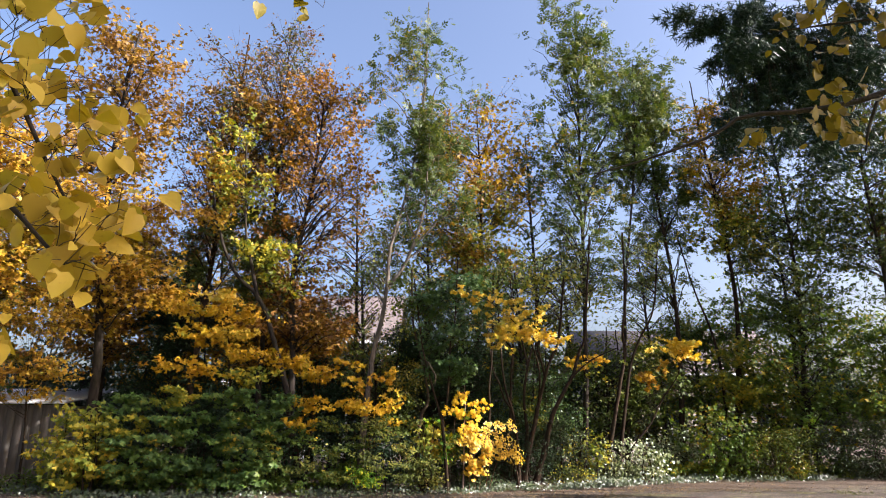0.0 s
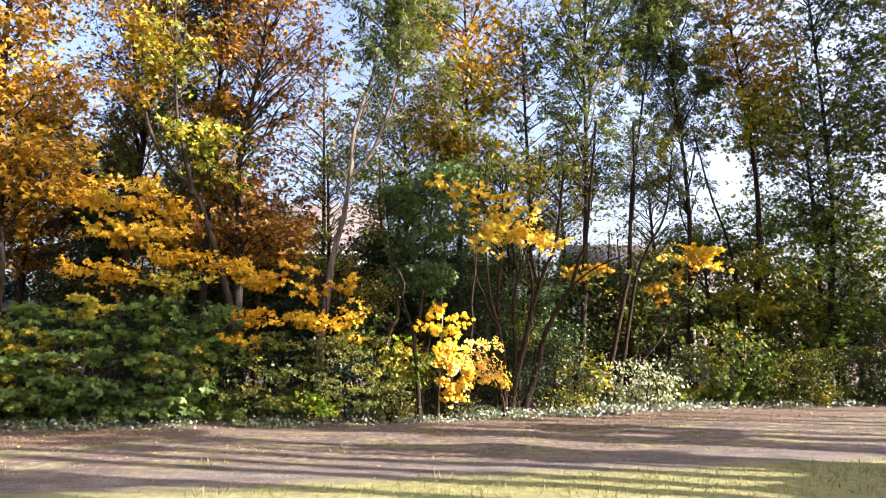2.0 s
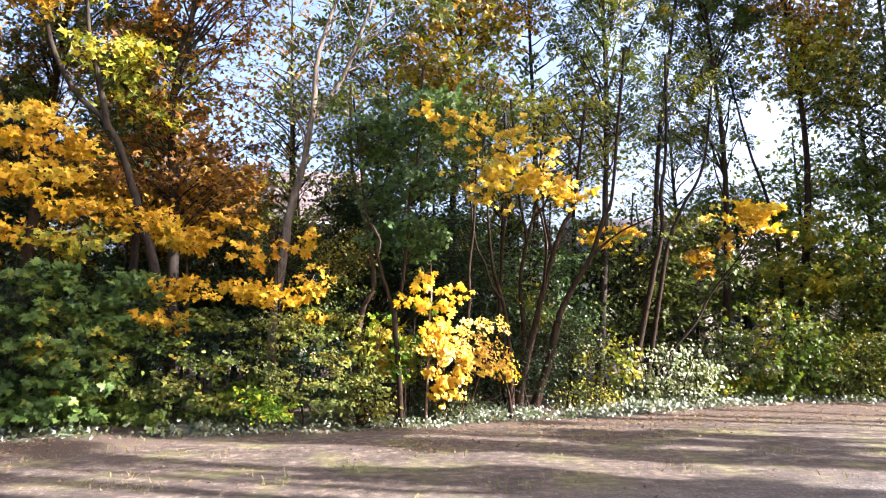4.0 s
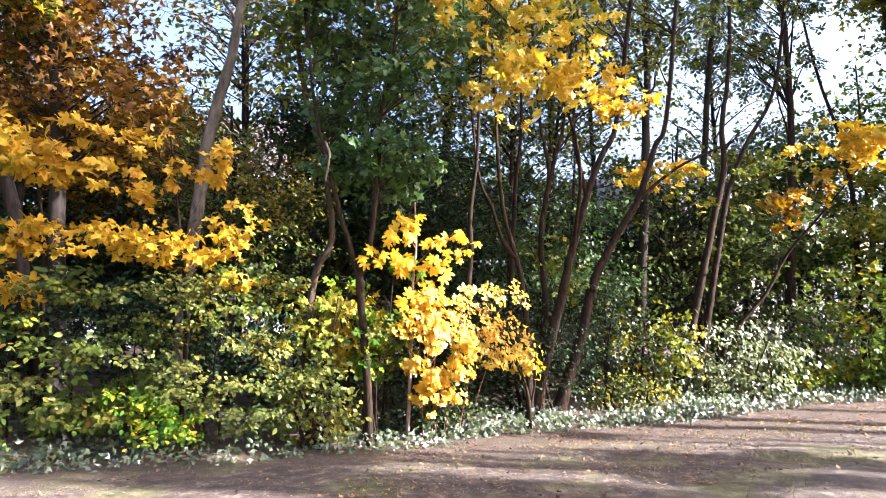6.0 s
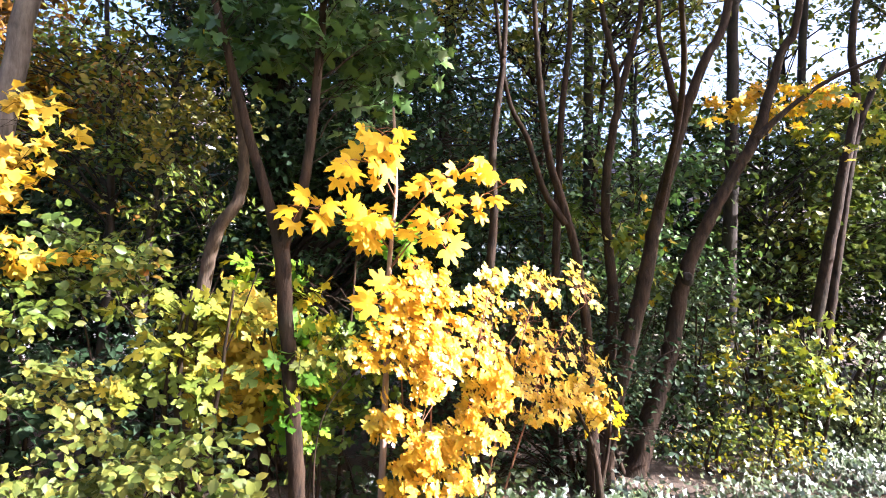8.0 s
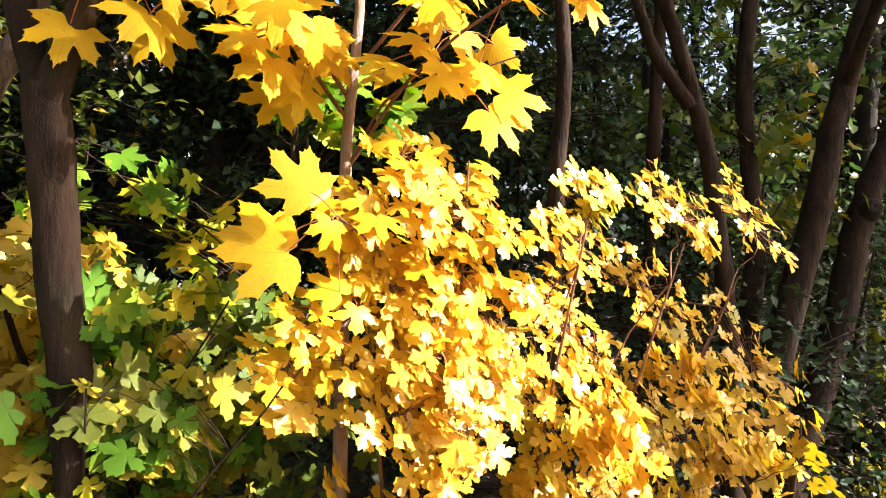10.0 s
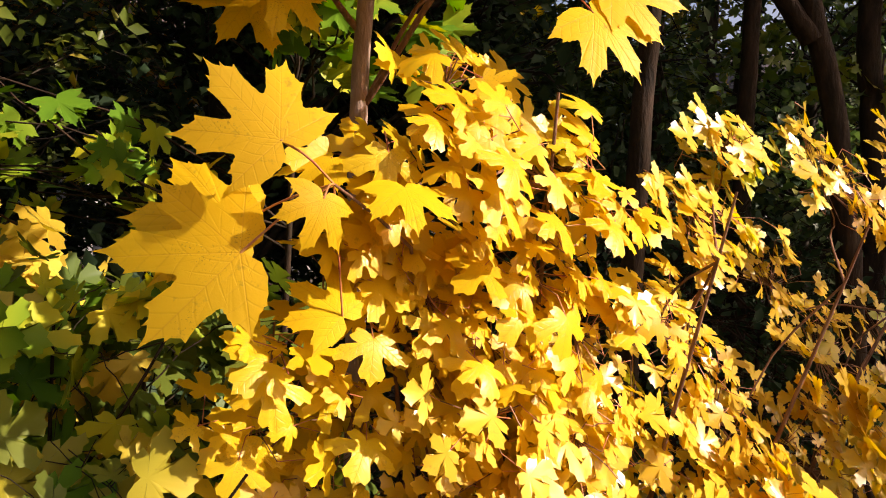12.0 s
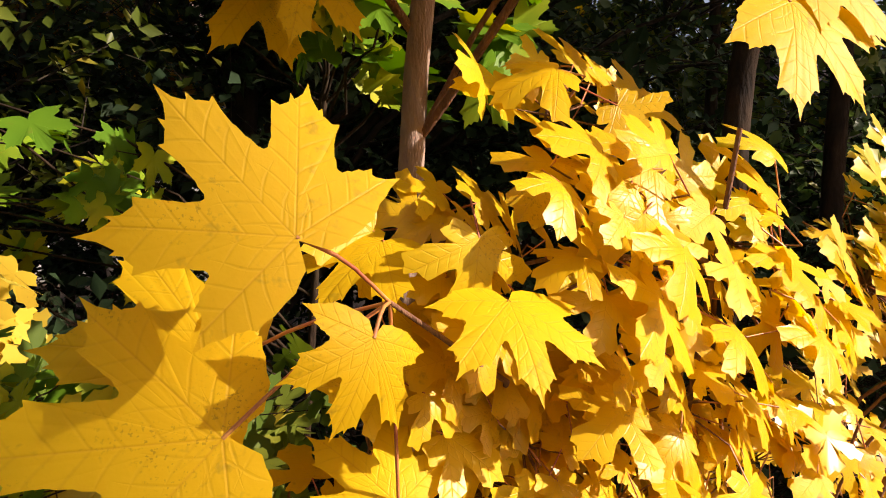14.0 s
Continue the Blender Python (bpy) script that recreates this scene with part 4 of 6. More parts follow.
for k in range(5):
    x, y = -20.5 + 2.2 * k, 26.4 + 0.4 * (k % 2)
    tree("yew_bush", "dark evergreen bush behind the shed", [([(x, y, 0), (x, y, 3), (x + 0.1, y, 5.6)], 0.07, 0.02)],
         [(0, (x, y, 2.9, 1.7, 0.7, 3.0, 36, 3600), m_dark, T_DIAMOND, 0.17, dict(far, per_twig=14))], 290 + k, m_bark_dark, "bush", "understorey bushes")

# ---- the front rank ----
sheet = dict(spread=0.75, per_twig=6, flat=0.12, jitter=0.035, fine=0.4)
tree("maple_tree", "young maple with a forked trunk and deep green leaves", [([(0.11, 17.45, 0), (0.09, 17.43, 0.49), (0.05, 17.42, 1.02), (0.0, 17.42, 1.51), (-0.03, 17.42, 1.86)], 0.044, 0.044),
                                                                     ([(-0.03, 17.43, 1.80), (-0.10, 17.45, 2.05), (-0.18, 17.45, 2.30), (-0.27, 17.45, 2.60), (-0.39, 17.45, 3.03), (-0.47, 17.45, 3.34), (-0.58, 17.5, 3.85), (-0.8, 17.6, 5.6)], 0.036, 0.016),
                                                                     ([(-0.03, 17.41, 1.80), (0.06, 17.42, 2.06), (0.11, 17.42, 2.36), (0.145, 17.42, 2.76), (0.18, 17.42, 3.35), (0.20, 17.42, 3.79), (0.33, 17.5, 4.5), (0.42, 17.55, 6.2)], 0.036, 0.016)],
     [(2, (0.55, 17.6, 4.7, 1.0, 0.6, 1.4, 30, 1500), m_deep, T_STAR, 0.085, dict(spread=0.6, per_twig=7, jitter=0.06)),
      (1, (-0.25, 17.75, 4.7, 0.65, 0.55, 1.3, 22, 950), m_deep, T_STAR, 0.085, dict(spread=0.6, per_twig=7, jitter=0.06)),
      (2, (0.5, 17.95, 3.1, 0.75, 0.35, 0.55, 18, 760), m_deep, T_STAR, 0.082, dict(spread=0.6, per_twig=6, jitter=0.05)),
      (2, (0.25, 17.25, 3.15, 0.5, 0.2, 0.32, 12, 190), m_deep, T_STAR, 0.080, dict(spread=0.6, per_twig=6, jitter=0.05)),
      (1, (-0.30, 17.6, 3.2, 0.6, 0.35, 0.45, 12, 260), m_deep, T_STAR, 0.080, dict(spread=0.6, per_twig=6, jitter=0.05))], 60)
tree("elder_tree", "crooked grey-brown trunk with a broken bare branch", [([(-0.66, 18.1, 0), (-0.70, 18.05, 0.86), (-0.68, 18.05, 1.35), (-0.58, 18.05, 1.95), (-0.44, 18.05, 2.2), (-0.41, 18.05, 2.48), (-0.47, 18.05, 2.86), (-0.56, 18.05, 3.32), (-0.85, 18.05, 4.5), (-0.9, 18.0, 6.0)], 0.054, 0.026),
                                                                   ([(-0.60, 18.02, 3.42), (-0.42, 17.3, 3.30), (-0.25, 16.3, 2.98), (-0.19, 15.95, 2.86), (-0.175, 15.84, 2.78), (-0.20, 15.80, 2.58)], 0.020, 0.009)],
     [(0, (-0.9, 18.3, 5.0, 1.0, 0.6, 1.2, 16, 1300), m_shrub, T_OVAL, 0.09, dict(far, jitter=0.07, fine=0.5, rise=0.9)),
      (0, (-1.3, 18.6, 3.0, 0.8, 0.4, 0.8, 12, 900), m_olive, T_OVAL, 0.060, dict(far, jitter=0.05, fine=0.4, rise=0.9))], 61, m_bark_mid)
tree("maple_tree", "leaning maple with bright yellow overhanging sprays", [([(2.19, 19.06, 0), (2.36, 19.06, 0.70), (2.48, 19.06, 1.16), (2.64, 19.06, 1.72), (2.74, 19.06, 2.19), (2.88, 19.06, 2.67), (3.04, 19.06, 3.21), (3.20, 19.06, 3.62), (3.44, 19.06, 4.18), (3.7, 19.06, 6.2)], 0.088, 0.03),
                                                                           ([(2.98, 19.06, 3.05), (2.86, 19.06, 3.61), (2.81, 19.06, 4.01), (2.85, 19.0, 5.2)], 0.035, 0.015),
                                                                           ([(2.78, 19.06, 2.3), (2.72, 18.4, 3.2), (2.4, 17.8, 3.9), (1.9, 17.3, 4.4), (1.2, 16.9, 4.9)], 0.03, 0.008)],
     [(2, (1.75, 16.9, 3.66, 0.62, 0.45, 0.15, 14, 150), m_yellow, T_NORWAY, 0.075, sheet),
      (2, (2.5, 17.3, 4.02, 0.85, 0.5, 0.20, 20, 240), m_yellow, T_NORWAY, 0.075, sheet),
      (2, (3.2, 17.5, 3.98, 0.50, 0.4, 0.15, 12, 110), m_yellow, T_NORWAY, 0.075, sheet),
      (2, (1.45, 17.2, 4.3, 0.70, 0.6, 0.25, 18, 210), m_yellow, T_NORWAY, 0.075, sheet),
      (2, (2.3, 17.4, 4.6, 0.90, 0.6, 0.25, 18, 190), m_yellow, T_NORWAY, 0.075, sheet),
      (2, (1.5, 17.2, 5.0, 0.80, 0.6, 0.25, 16, 170), m_yellow, T_NORWAY, 0.075, sheet),
      (2, (0.6, 17.0, 5.15, 0.45, 0.4, 0.15, 10, 70), m_yellow, T_NORWAY, 0.075, sheet),
      (2, (1.18, 18.0, 3.95, 0.25, 0.25, 0.15, 6, 26), m_yellow, T_NORWAY, 0.075, sheet),
      (0, (2.8, 18.6, 5.9, 1.1, 0.8, 0.7, 14, 260), m_lime, T_STAR, 0.09, dict(airy, jitter=0.06))], 62)
knotted = tree("maple_tree", "maple trunk with a knot leaning over the bank", [([(2.62, 19.45, 0), (2.81, 19.45, 0.54), (3.00, 19.45, 1.13), (3.11, 19.45, 1.63), (3.23, 19.45, 1.99), (3.42, 19.45, 2.35), (3.64, 19.45, 2.72), (3.87, 19.45, 3.09), (3.99, 19.45, 3.46), (4.14, 19.45, 3.90), (4.30, 19.4, 4.40), (4.6, 19.3, 7.4)], 0.094, 0.03),
                                                                    ([(3.84, 19.42, 3.05), (4.17, 19.4, 3.35), (4.56, 19.35, 3.62), (5.2, 19.2, 3.9)], 0.035, 0.012)],
     [(0, (4.4, 19.4, 6.2, 1.2, 0.8, 1.3, 16, 520), m_hazel, T_OVAL, 0.085, dict(airy, jitter=0.06)),
      (1, (4.4, 20.4, 3.62, 1.0, 0.45, 0.20, 14, 210), m_gold, T_NORWAY, 0.075, sheet),
      (1, (4.6, 19.2, 3.2, 1.1, 0.6, 0.25, 10, 60), m_lime, T_NORWAY, 0.07, sheet)], 63)
knot = Wood()
knot.tube(smooth_line([(3.16, 19.44, 1.74), (3.14, 19.37, 1.77), (3.13, 19.335, 1.78), (3.13, 19.325, 1.78)], 10), np.array([0.062, 0.062, 0.06, 0.056, 0.05, 0.045, 0.04, 0.034, 0.026, 0.008]), 10)
knot.put("knot", m_bark_dark, knotted, "dark healed branch knot")
tree("field_maple_tree", "clump of thin dark stems", [([(2.12, 18.8, 0), (2.10, 18.8, 0.7), (2.08, 18.8, 1.26), (2.00, 18.8, 1.92), (1.91, 18.8, 2.28), (1.80, 18.8, 2.65), (1.74, 18.8, 3.06), (1.70, 18.8, 3.52), (1.68, 18.8, 4.0), (1.6, 18.8, 5.6)], 0.052, 0.018),
                                                      ([(1.92, 18.8, 2.16), (1.75, 18.8, 2.42), (1.62, 18.8, 2.83), (1.44, 18.8, 3.28), (1.3, 18.8, 4.6)], 0.034, 0.014),
                                                      ([(2.32, 19.2, 0), (2.38, 19.2, 1.05), (2.42, 19.2, 1.53), (2.39, 19.2, 1.96), (2.36, 19.2, 2.45), (2.44, 19.2, 3.04), (2.50, 19.2, 3.35), (2.40, 19.2, 3.91), (2.36, 19.2, 4.21), (2.2, 19.2, 6.2)], 0.062, 0.02),
                                                      ([(2.49, 19.2, 3.3), (2.63, 19.2, 3.81), (2.72, 19.2, 4.23), (2.9, 19.2, 6.0)], 0.036, 0.015),
                                                      ([(1.93, 19.4, 0), (1.96, 19.4, 1.2), (1.98, 19.4, 2.12), (2.01, 19.4, 2.73), (2.04, 19.4, 3.25), (2.10, 19.4, 3.77), (2.13, 19.4, 4.31), (2.1, 19.4, 6.0)], 0.048, 0.018),
                                                      ([(1.22, 18.6, 0), (1.26, 18.6, 1.0), (1.29, 18.6, 1.77), (1.32, 18.6, 2.2), (1.31, 18.6, 2.68), (1.34, 18.6, 2.99), (1.39, 18.6, 3.39), (1.41, 18.6, 3.71), (1.5, 18.6, 6.0)], 0.044, 0.018)],
     [(1, (1.9, 18.6, 5.7, 1.2, 0.7, 1.2, 20, 750), m_green, T_STAR, 0.075, dict(airy, jitter=0.06)),
      (2, (2.5, 19.5, 2.4, 0.9, 0.4, 0.9, 14, 300), m_green, T_STAR, 0.065, dict(airy, jitter=0.06))], 64, m_bark)
tree("maple_tree", "slanting double-stemmed maple at the sunny edge", [([(4.91, 20.87, 0), (5.20, 20.87, 1.03), (5.48, 20.87, 2.22), (5.67, 20.87, 3.02), (5.87, 20.87, 3.85), (5.86, 20.87, 4.67), (6.02, 20.87, 5.69), (6.1, 20.87, 8.0)], 0.085, 0.03),
                                                                      ([(5.45, 21.3, 0), (5.58, 21.3, 0.68), (5.78, 21.3, 1.67), (5.97, 21.3, 2.67), (6.15, 21.3, 3.53), (6.50, 21.3, 4.40), (7.07, 21.3, 5.47), (7.4, 21.3, 7.6)], 0.08, 0.025),
                                                                      ([(5.38, 20.9, 0), (5.94, 20.9, 1.03), (6.55, 20.9, 1.75), (6.91, 20.85, 2.40), (7.3, 20.4, 3.1), (7.2, 19.4, 3.6)], 0.042, 0.012)],
     [(2, (6.75, 19.1, 3.75, 0.95, 0.55, 0.42, 18, 460), m_yellow, T_NORWAY, 0.085, sheet),
      (2, (6.1, 19.2, 3.1, 0.7, 0.45, 0.12, 10, 150), m_orange, T_NORWAY, 0.085, sheet),
      (1, (6.5, 21.2, 7.0, 1.3, 0.9, 1.6, 18, 900), m_hazel, T_OVAL, 0.085, dict(airy, jitter=0.08))], 65)
tree("maple_sapling", "yellow maple sapling with spreading layers", [([(-5.4, 17.6, 0), (-5.5, 17.5, 1.5), (-5.7, 17.3, 3.2), (-5.9, 17.2, 5.2)], 0.045, 0.012)],
     [(0, (-5.9, 17.2, 5.05, 0.75, 0.5, 0.18, 14, 330), m_yellow, T_STAR, 0.088, sheet),
      (0, (-5.7, 17.1, 4.60, 1.0, 0.55, 0.20, 16, 460), m_gold, T_STAR, 0.088, sheet),
      (0, (-5.6, 17.0, 4.10, 0.95, 0.5, 0.16, 16, 400), m_yellow, T_STAR, 0.088, sheet),
      (0, (-7.7, 17.2, 4.95, 0.85, 0.5, 0.20, 14, 380), m_gold, T_STAR, 0.088, sheet),
      (0, (-6.8, 17.0, 4.05, 0.85, 0.5, 0.22, 14, 380), m_gold, T_STAR, 0.085, sheet),
      (0, (-7.0, 16.8, 3.20, 1.1, 0.5, 0.22, 16, 380), m_gold, T_STAR, 0.085, sheet),
      (0, (-5.0, 16.9, 3.55, 0.9, 0.5, 0.16, 14, 360), m_gold, T_STAR, 0.085, sheet),
      (0, (-4.9, 16.7, 2.95, 0.9, 0.5, 0.16, 14, 320), m_lime, T_STAR, 0.085, sheet)], 66, group="maple saplings")
tree("maple_sapling", "golden maple sapling with leaves in level layers", [([(-3.6, 17.7, 0), (-3.5, 17.6, 1.2), (-3.4, 17.3, 2.4), (-3.5, 17.1, 3.4)], 0.035, 0.010)],
     [(0, (-4.0, 16.9, 3.35, 0.8, 0.5, 0.15, 14, 300), m_gold, T_STAR, 0.088, sheet),
      (0, (-3.1, 16.9, 3.0, 0.8, 0.5, 0.15, 14, 300), m_gold, T_STAR, 0.088, sheet),
      (0, (-3.3, 17.0, 2.2, 0.7, 0.45, 0.18, 14, 300), m_gold, T_STAR, 0.080, sheet),
      (0, (-3.5, 16.9, 1.75, 0.6, 0.4, 0.14, 10, 200), m_gold, T_STAR, 0.080, sheet)], 266, group="maple saplings")
tree("maple_sapling", "amber maple sapling at the shady end", [([(-10.8, 17.3, 0), (-10.8, 17.2, 1.5), (-10.9, 17.0, 3.4)], 0.04, 0.012)],
     [(0, (-10.8, 16.7, 3.0, 2.0, 0.8, 0.9, 26, 1600), m_orange, T_LO, 0.09, sheet),
      (0, (-10.4, 16.6, 4.6, 1.7, 0.7, 0.7, 18, 1200), m_orange, T_LO, 0.09, sheet)], 68, group="maple saplings")
tree("maple_sapling", "slim sapling with layers of yellow leaves over the dogwood", [([(-2.0, 17.7, 0), (-1.95, 17.6, 1.2), (-1.9, 17.2, 2.2), (-1.9, 16.8, 3.2)], 0.028, 0.008)],
     [(0, (-2.4, 16.5, 3.22, 0.50, 0.35, 0.09, 10, 55), m_gold, T_NORWAY, 0.078, sheet),
      (0, (-2.35, 16.5, 2.75, 0.55, 0.35, 0.10, 10, 60), m_gold, T_NORWAY, 0.078, sheet),
      (0, (-1.45, 16.5, 2.92, 0.60, 0.35, 0.12, 12, 70), m_gold, T_NORWAY, 0.078, sheet),
      (0, (-2.3, 16.7, 2.18, 0.85, 0.45, 0.14, 18, 380), m_gold, T_STAR, 0.070, sheet),
      (0, (-1.3, 16.85, 2.12, 0.50, 0.4, 0.13, 12, 160), m_gold, T_STAR, 0.070, sheet),
      (0, (-1.1, 17.2, 2.42, 0.28, 0.3, 0.22, 10, 120), m_yellow, T_STAR, 0.070, sheet),
      (0, (-1.2, 17.1, 1.85, 0.35, 0.3, 0.12, 8, 90), m_gold, T_STAR, 0.070, sheet)], 67, group="maple saplings")
tree("hornbeam_tree", "small-leaved green and reddish tree in the shade", [([(-2.1, 19.7, 0), (-2.0, 19.7, 2), (-2.1, 19.6, 4.4)], 0.06, 0.02), ([(-1.5, 19.5, 0), (-1.6, 19.5, 1.8), (-1.3, 19.5, 4.0)], 0.05, 0.02)],
     [(0, (-2.3, 19.6, 3.3, 1.5, 0.7, 1.8, 30, 2200), m_shrub, T_DIAMOND, 0.075, dict(airy, jitter=0.06)),
      (1, (-1.5, 19.2, 2.6, 1.0, 0.6, 1.5, 22, 1300), m_shrub, T_DIAMOND, 0.075, dict(airy, jitter=0.06))], 69, m_bark_dark)
tree("maple_tree", "green maple in the shade of the belt", [([(5.6, 22.4, 0), (5.6, 22.4, 2.5), (5.7, 22.3, 5)], 0.06, 0.02), ([(3.3, 21.3, 0), (3.3, 21.3, 2), (3.4, 21.2, 4.5)], 0.05, 0.02)],
     [(0, (5.6, 22.3, 2.9, 2.3, 0.8, 2.0, 44, 4600), m_ash, T_OVAL, 0.11, far),
      (1, (3.4, 21.2, 2.6, 1.4, 0.7, 2.0, 36, 3600), m_deep, T_OVAL, 0.085, far),
      (0, (7.2, 21.9, 3.4, 1.6, 0.7, 1.2, 20, 1500), m_ash_far, T_STAR, 0.09, far)], 89, m_bark_dark)


# ---- bushes along the edge ----
def bush(name, label, x, y, z, rx, ry, rz, count, mat, shape, size, seed, stems=5, thick=1.0, **opt):
    rng = np.random.default_rng(seed)
    trunks = []
    for i in range(stems):
        a = x + rng.uniform(-0.5, 0.5) * rx
        b = y + rng.uniform(-0.3, 0.3) * ry
        trunks.append(([(a, b, 0), (a + rng.uniform(-0.15, 0.15), b, z * 0.7), (a + rng.uniform(-0.3, 0.3), b - 0.1, z + rz * 0.6)], (0.02 + 0.012 * rng.random()) * thick, 0.006 * thick))
    n = count // stems
    o = dict(spread=0.8, per_twig=7, jitter=0.06, wild=0.75, fine=0.55)
    o.update(opt)
    return tree(name, label, trunks, [(i, (x, y, z, rx, ry, rz, 10, n), mat, shape, size, o) for i in range(stems)], seed, m_bark, "bush", "bushes along the edge")


layers = dict(flat=0.2, spread=0.8, face=(0.2, -0.8, 0.0), droop=0.7)


def tiered_bush(name, label, x, y, top, width, tiers, shape, size, seed, stems=5):
    """A bush whose leaves lie in level sprays, with open shade between them: tiers are (x, y, z, rx, ry, rz, leaves, material)."""
    rng = np.random.default_rng(seed)
    trunks = []
    for i in range(stems):
        a, b = x + width * (i / (stems - 1) - 0.5) * 1.2, y + rng.uniform(0.15, 0.6)
        trunks.append(([(a, b + 0.1, 0), (a + rng.uniform(-0.1, 0.1), b, top * 0.5), (a + rng.uniform(-0.25, 0.25), b - 0.1, top * 0.9)], 0.008 + 0.006 * rng.random(), 0.003))
    feet = np.array([t[0][0][0] for t in trunks])
    blobs = [(int(np.argmin(np.abs(feet - c[0]))), (*c[:6], 9, c[6]), c[7], shape, size, dict(spread=0.7, per_twig=8, flat=0.12, jitter=0.03, fine=0.5, up=0.75, face=(0.35, -0.45, 0.0), wild=0.4, droop=0.35)) for c in tiers]
    return tree(name, label, trunks, blobs, seed, m_bark, "bush", "bushes along the edge")


tiered_bush("dogwood_bush", "twiggy dogwood with level sprays of pale green leaves", -1.3, 17.1, 1.9, 1.7,
            [(-0.95, 17.0, 1.80, 0.60, 0.4, 0.16, 494, m_shrub), (-1.8, 17.0, 1.72, 0.70, 0.4, 0.15, 546, m_hazel), (-1.3, 16.9, 1.48, 0.75, 0.4, 0.15, 546, m_shrub), (-2.1, 16.9, 1.30, 0.60, 0.4, 0.14, 416, m_shrub), (-1.0, 16.85, 1.12, 0.55, 0.35, 0.13, 338, m_hazel), (-1.9, 16.8, 0.98, 0.55, 0.35, 0.13, 312, m_hazel), (-0.72, 16.72, 0.78, 0.45, 0.3, 0.14, 546, m_hazel), (-1.5, 16.7, 0.66, 0.55, 0.35, 0.14, 390, m_hazel), (-2.1, 16.62, 0.62, 0.50, 0.35, 0.18, 442, m_shoot), (-1.0, 16.65, 0.42, 0.55, 0.3, 0.13, 390, m_hazel), (-1.8, 16.6, 0.32, 0.60, 0.35, 0.16, 494, m_shoot), (-0.42, 17.0, 0.62, 0.2, 0.2, 0.32, 187, m_shrub)], T_OVAL, 0.057, 75, stems=8)
tiered_bush("dogwood_bush", "dogwood with mixed green and reddish leaves in tiers", -3.2, 17.0, 1.8, 1.8,
            [(-2.8, 16.9, 1.72, 0.75, 0.45, 0.17, 384, m_shrub), (-3.7, 16.8, 1.45, 0.70, 0.45, 0.16, 336, m_green), (-2.9, 16.75, 1.10, 0.75, 0.4, 0.16, 336, m_shrub), (-3.6, 16.7, 0.75, 0.70, 0.4, 0.18, 304, m_hazel), (-2.7, 16.65, 0.45, 0.60, 0.35, 0.14, 304, m_shrub), (-3.5, 16.6, 0.25, 0.60, 0.3, 0.18, 240, m_green)], T_OVAL, 0.078, 74)
tiered_bush("maple_bush", "green maple bush with level layers of broad leaves", -4.9, 17.0, 2.4, 2.2,
            [(-4.4, 16.9, 2.25, 0.8, 0.60, 0.27, 380, m_leafy), (-5.4, 16.8, 2.40, 0.8, 0.60, 0.27, 400, m_leafy), (-4.3, 16.8, 1.85, 0.9, 0.60, 0.27, 460, m_leafy), (-5.5, 16.7, 1.85, 0.95, 0.60, 0.27, 480, m_leafy), (-4.5, 16.65, 1.40, 0.95, 0.60, 0.27, 480, m_leafy), (-5.6, 16.6, 1.30, 0.95, 0.60, 0.27, 460, m_leafy), (-4.6, 16.55, 0.92, 0.95, 0.60, 0.27, 440, m_leafy), (-5.6, 16.5, 0.78, 0.95, 0.60, 0.27, 420, m_leafy), (-4.7, 16.45, 0.42, 0.95, 0.60, 0.27, 380, m_leafy), (-5.6, 16.4, 0.30, 0.9, 0.60, 0.27, 360, m_leafy)], T_STAR, 0.092, 70)
tiered_bush("maple_bush", "green maple bush turning yellow, leaves in layers", -7.4, 17.0, 2.4, 2.2,
            [(-7.0, 16.9, 2.40, 0.85, 0.60, 0.27, 380, m_lime), (-8.0, 16.8, 2.20, 0.9, 0.60, 0.27, 400, m_leafy), (-6.8, 16.75, 1.95, 0.95, 0.60, 0.27, 440, m_leafy), (-8.0, 16.65, 1.70, 0.95, 0.60, 0.27, 440, m_lime), (-6.9, 16.6, 1.45, 0.95, 0.60, 0.27, 460, m_leafy), (-8.0, 16.55, 1.15, 0.95, 0.60, 0.27, 440, m_leafy), (-6.9, 16.5, 0.92, 0.95, 0.60, 0.27, 420, m_leafy), (-7.9, 16.45, 0.60, 0.95, 0.60, 0.27, 400, m_leafy), (-6.9, 16.4, 0.38, 0.95, 0.60, 0.27, 380, m_leafy)], T_STAR, 0.092, 71)
bush("maple_bush", "shaded bush with amber and green leaves", -9.1, 16.7, 1.2, 1.1, 0.6, 1.2, 1700, m_lime, T_STAR, 0.10, 72, **layers)
bush("privet_bush", "dark bush between the trunks", 1.60, 19.30, 0.83, 2.00, 0.60, 1.01, 4536, m_dark, T_DIAMOND, 0.06, 77)
bush("privet_bush", "shaded leafy bush behind the leaning trunks", 3.50, 20.20, 0.90, 1.50, 0.60, 1.09, 3888, m_privet, T_OVAL, 0.07, 78)
bush("maple_bush", "yellow-green bush under the slanting maple", 4.35, 20.10, 0.95, 0.75, 0.45, 0.75, 520, m_lime, T_STAR, 0.07, 79)
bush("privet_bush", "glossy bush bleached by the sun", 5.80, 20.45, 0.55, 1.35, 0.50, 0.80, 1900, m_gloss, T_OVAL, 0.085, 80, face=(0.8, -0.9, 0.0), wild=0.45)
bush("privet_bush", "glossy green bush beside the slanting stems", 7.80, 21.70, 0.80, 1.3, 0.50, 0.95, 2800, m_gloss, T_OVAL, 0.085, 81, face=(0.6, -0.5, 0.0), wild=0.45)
bush("maple_bush", "green and yellow maple bush", 8.70, 21.20, 1.17, 1.50, 0.60, 1.43, 1950, m_green, T_STAR, 0.085, 82)
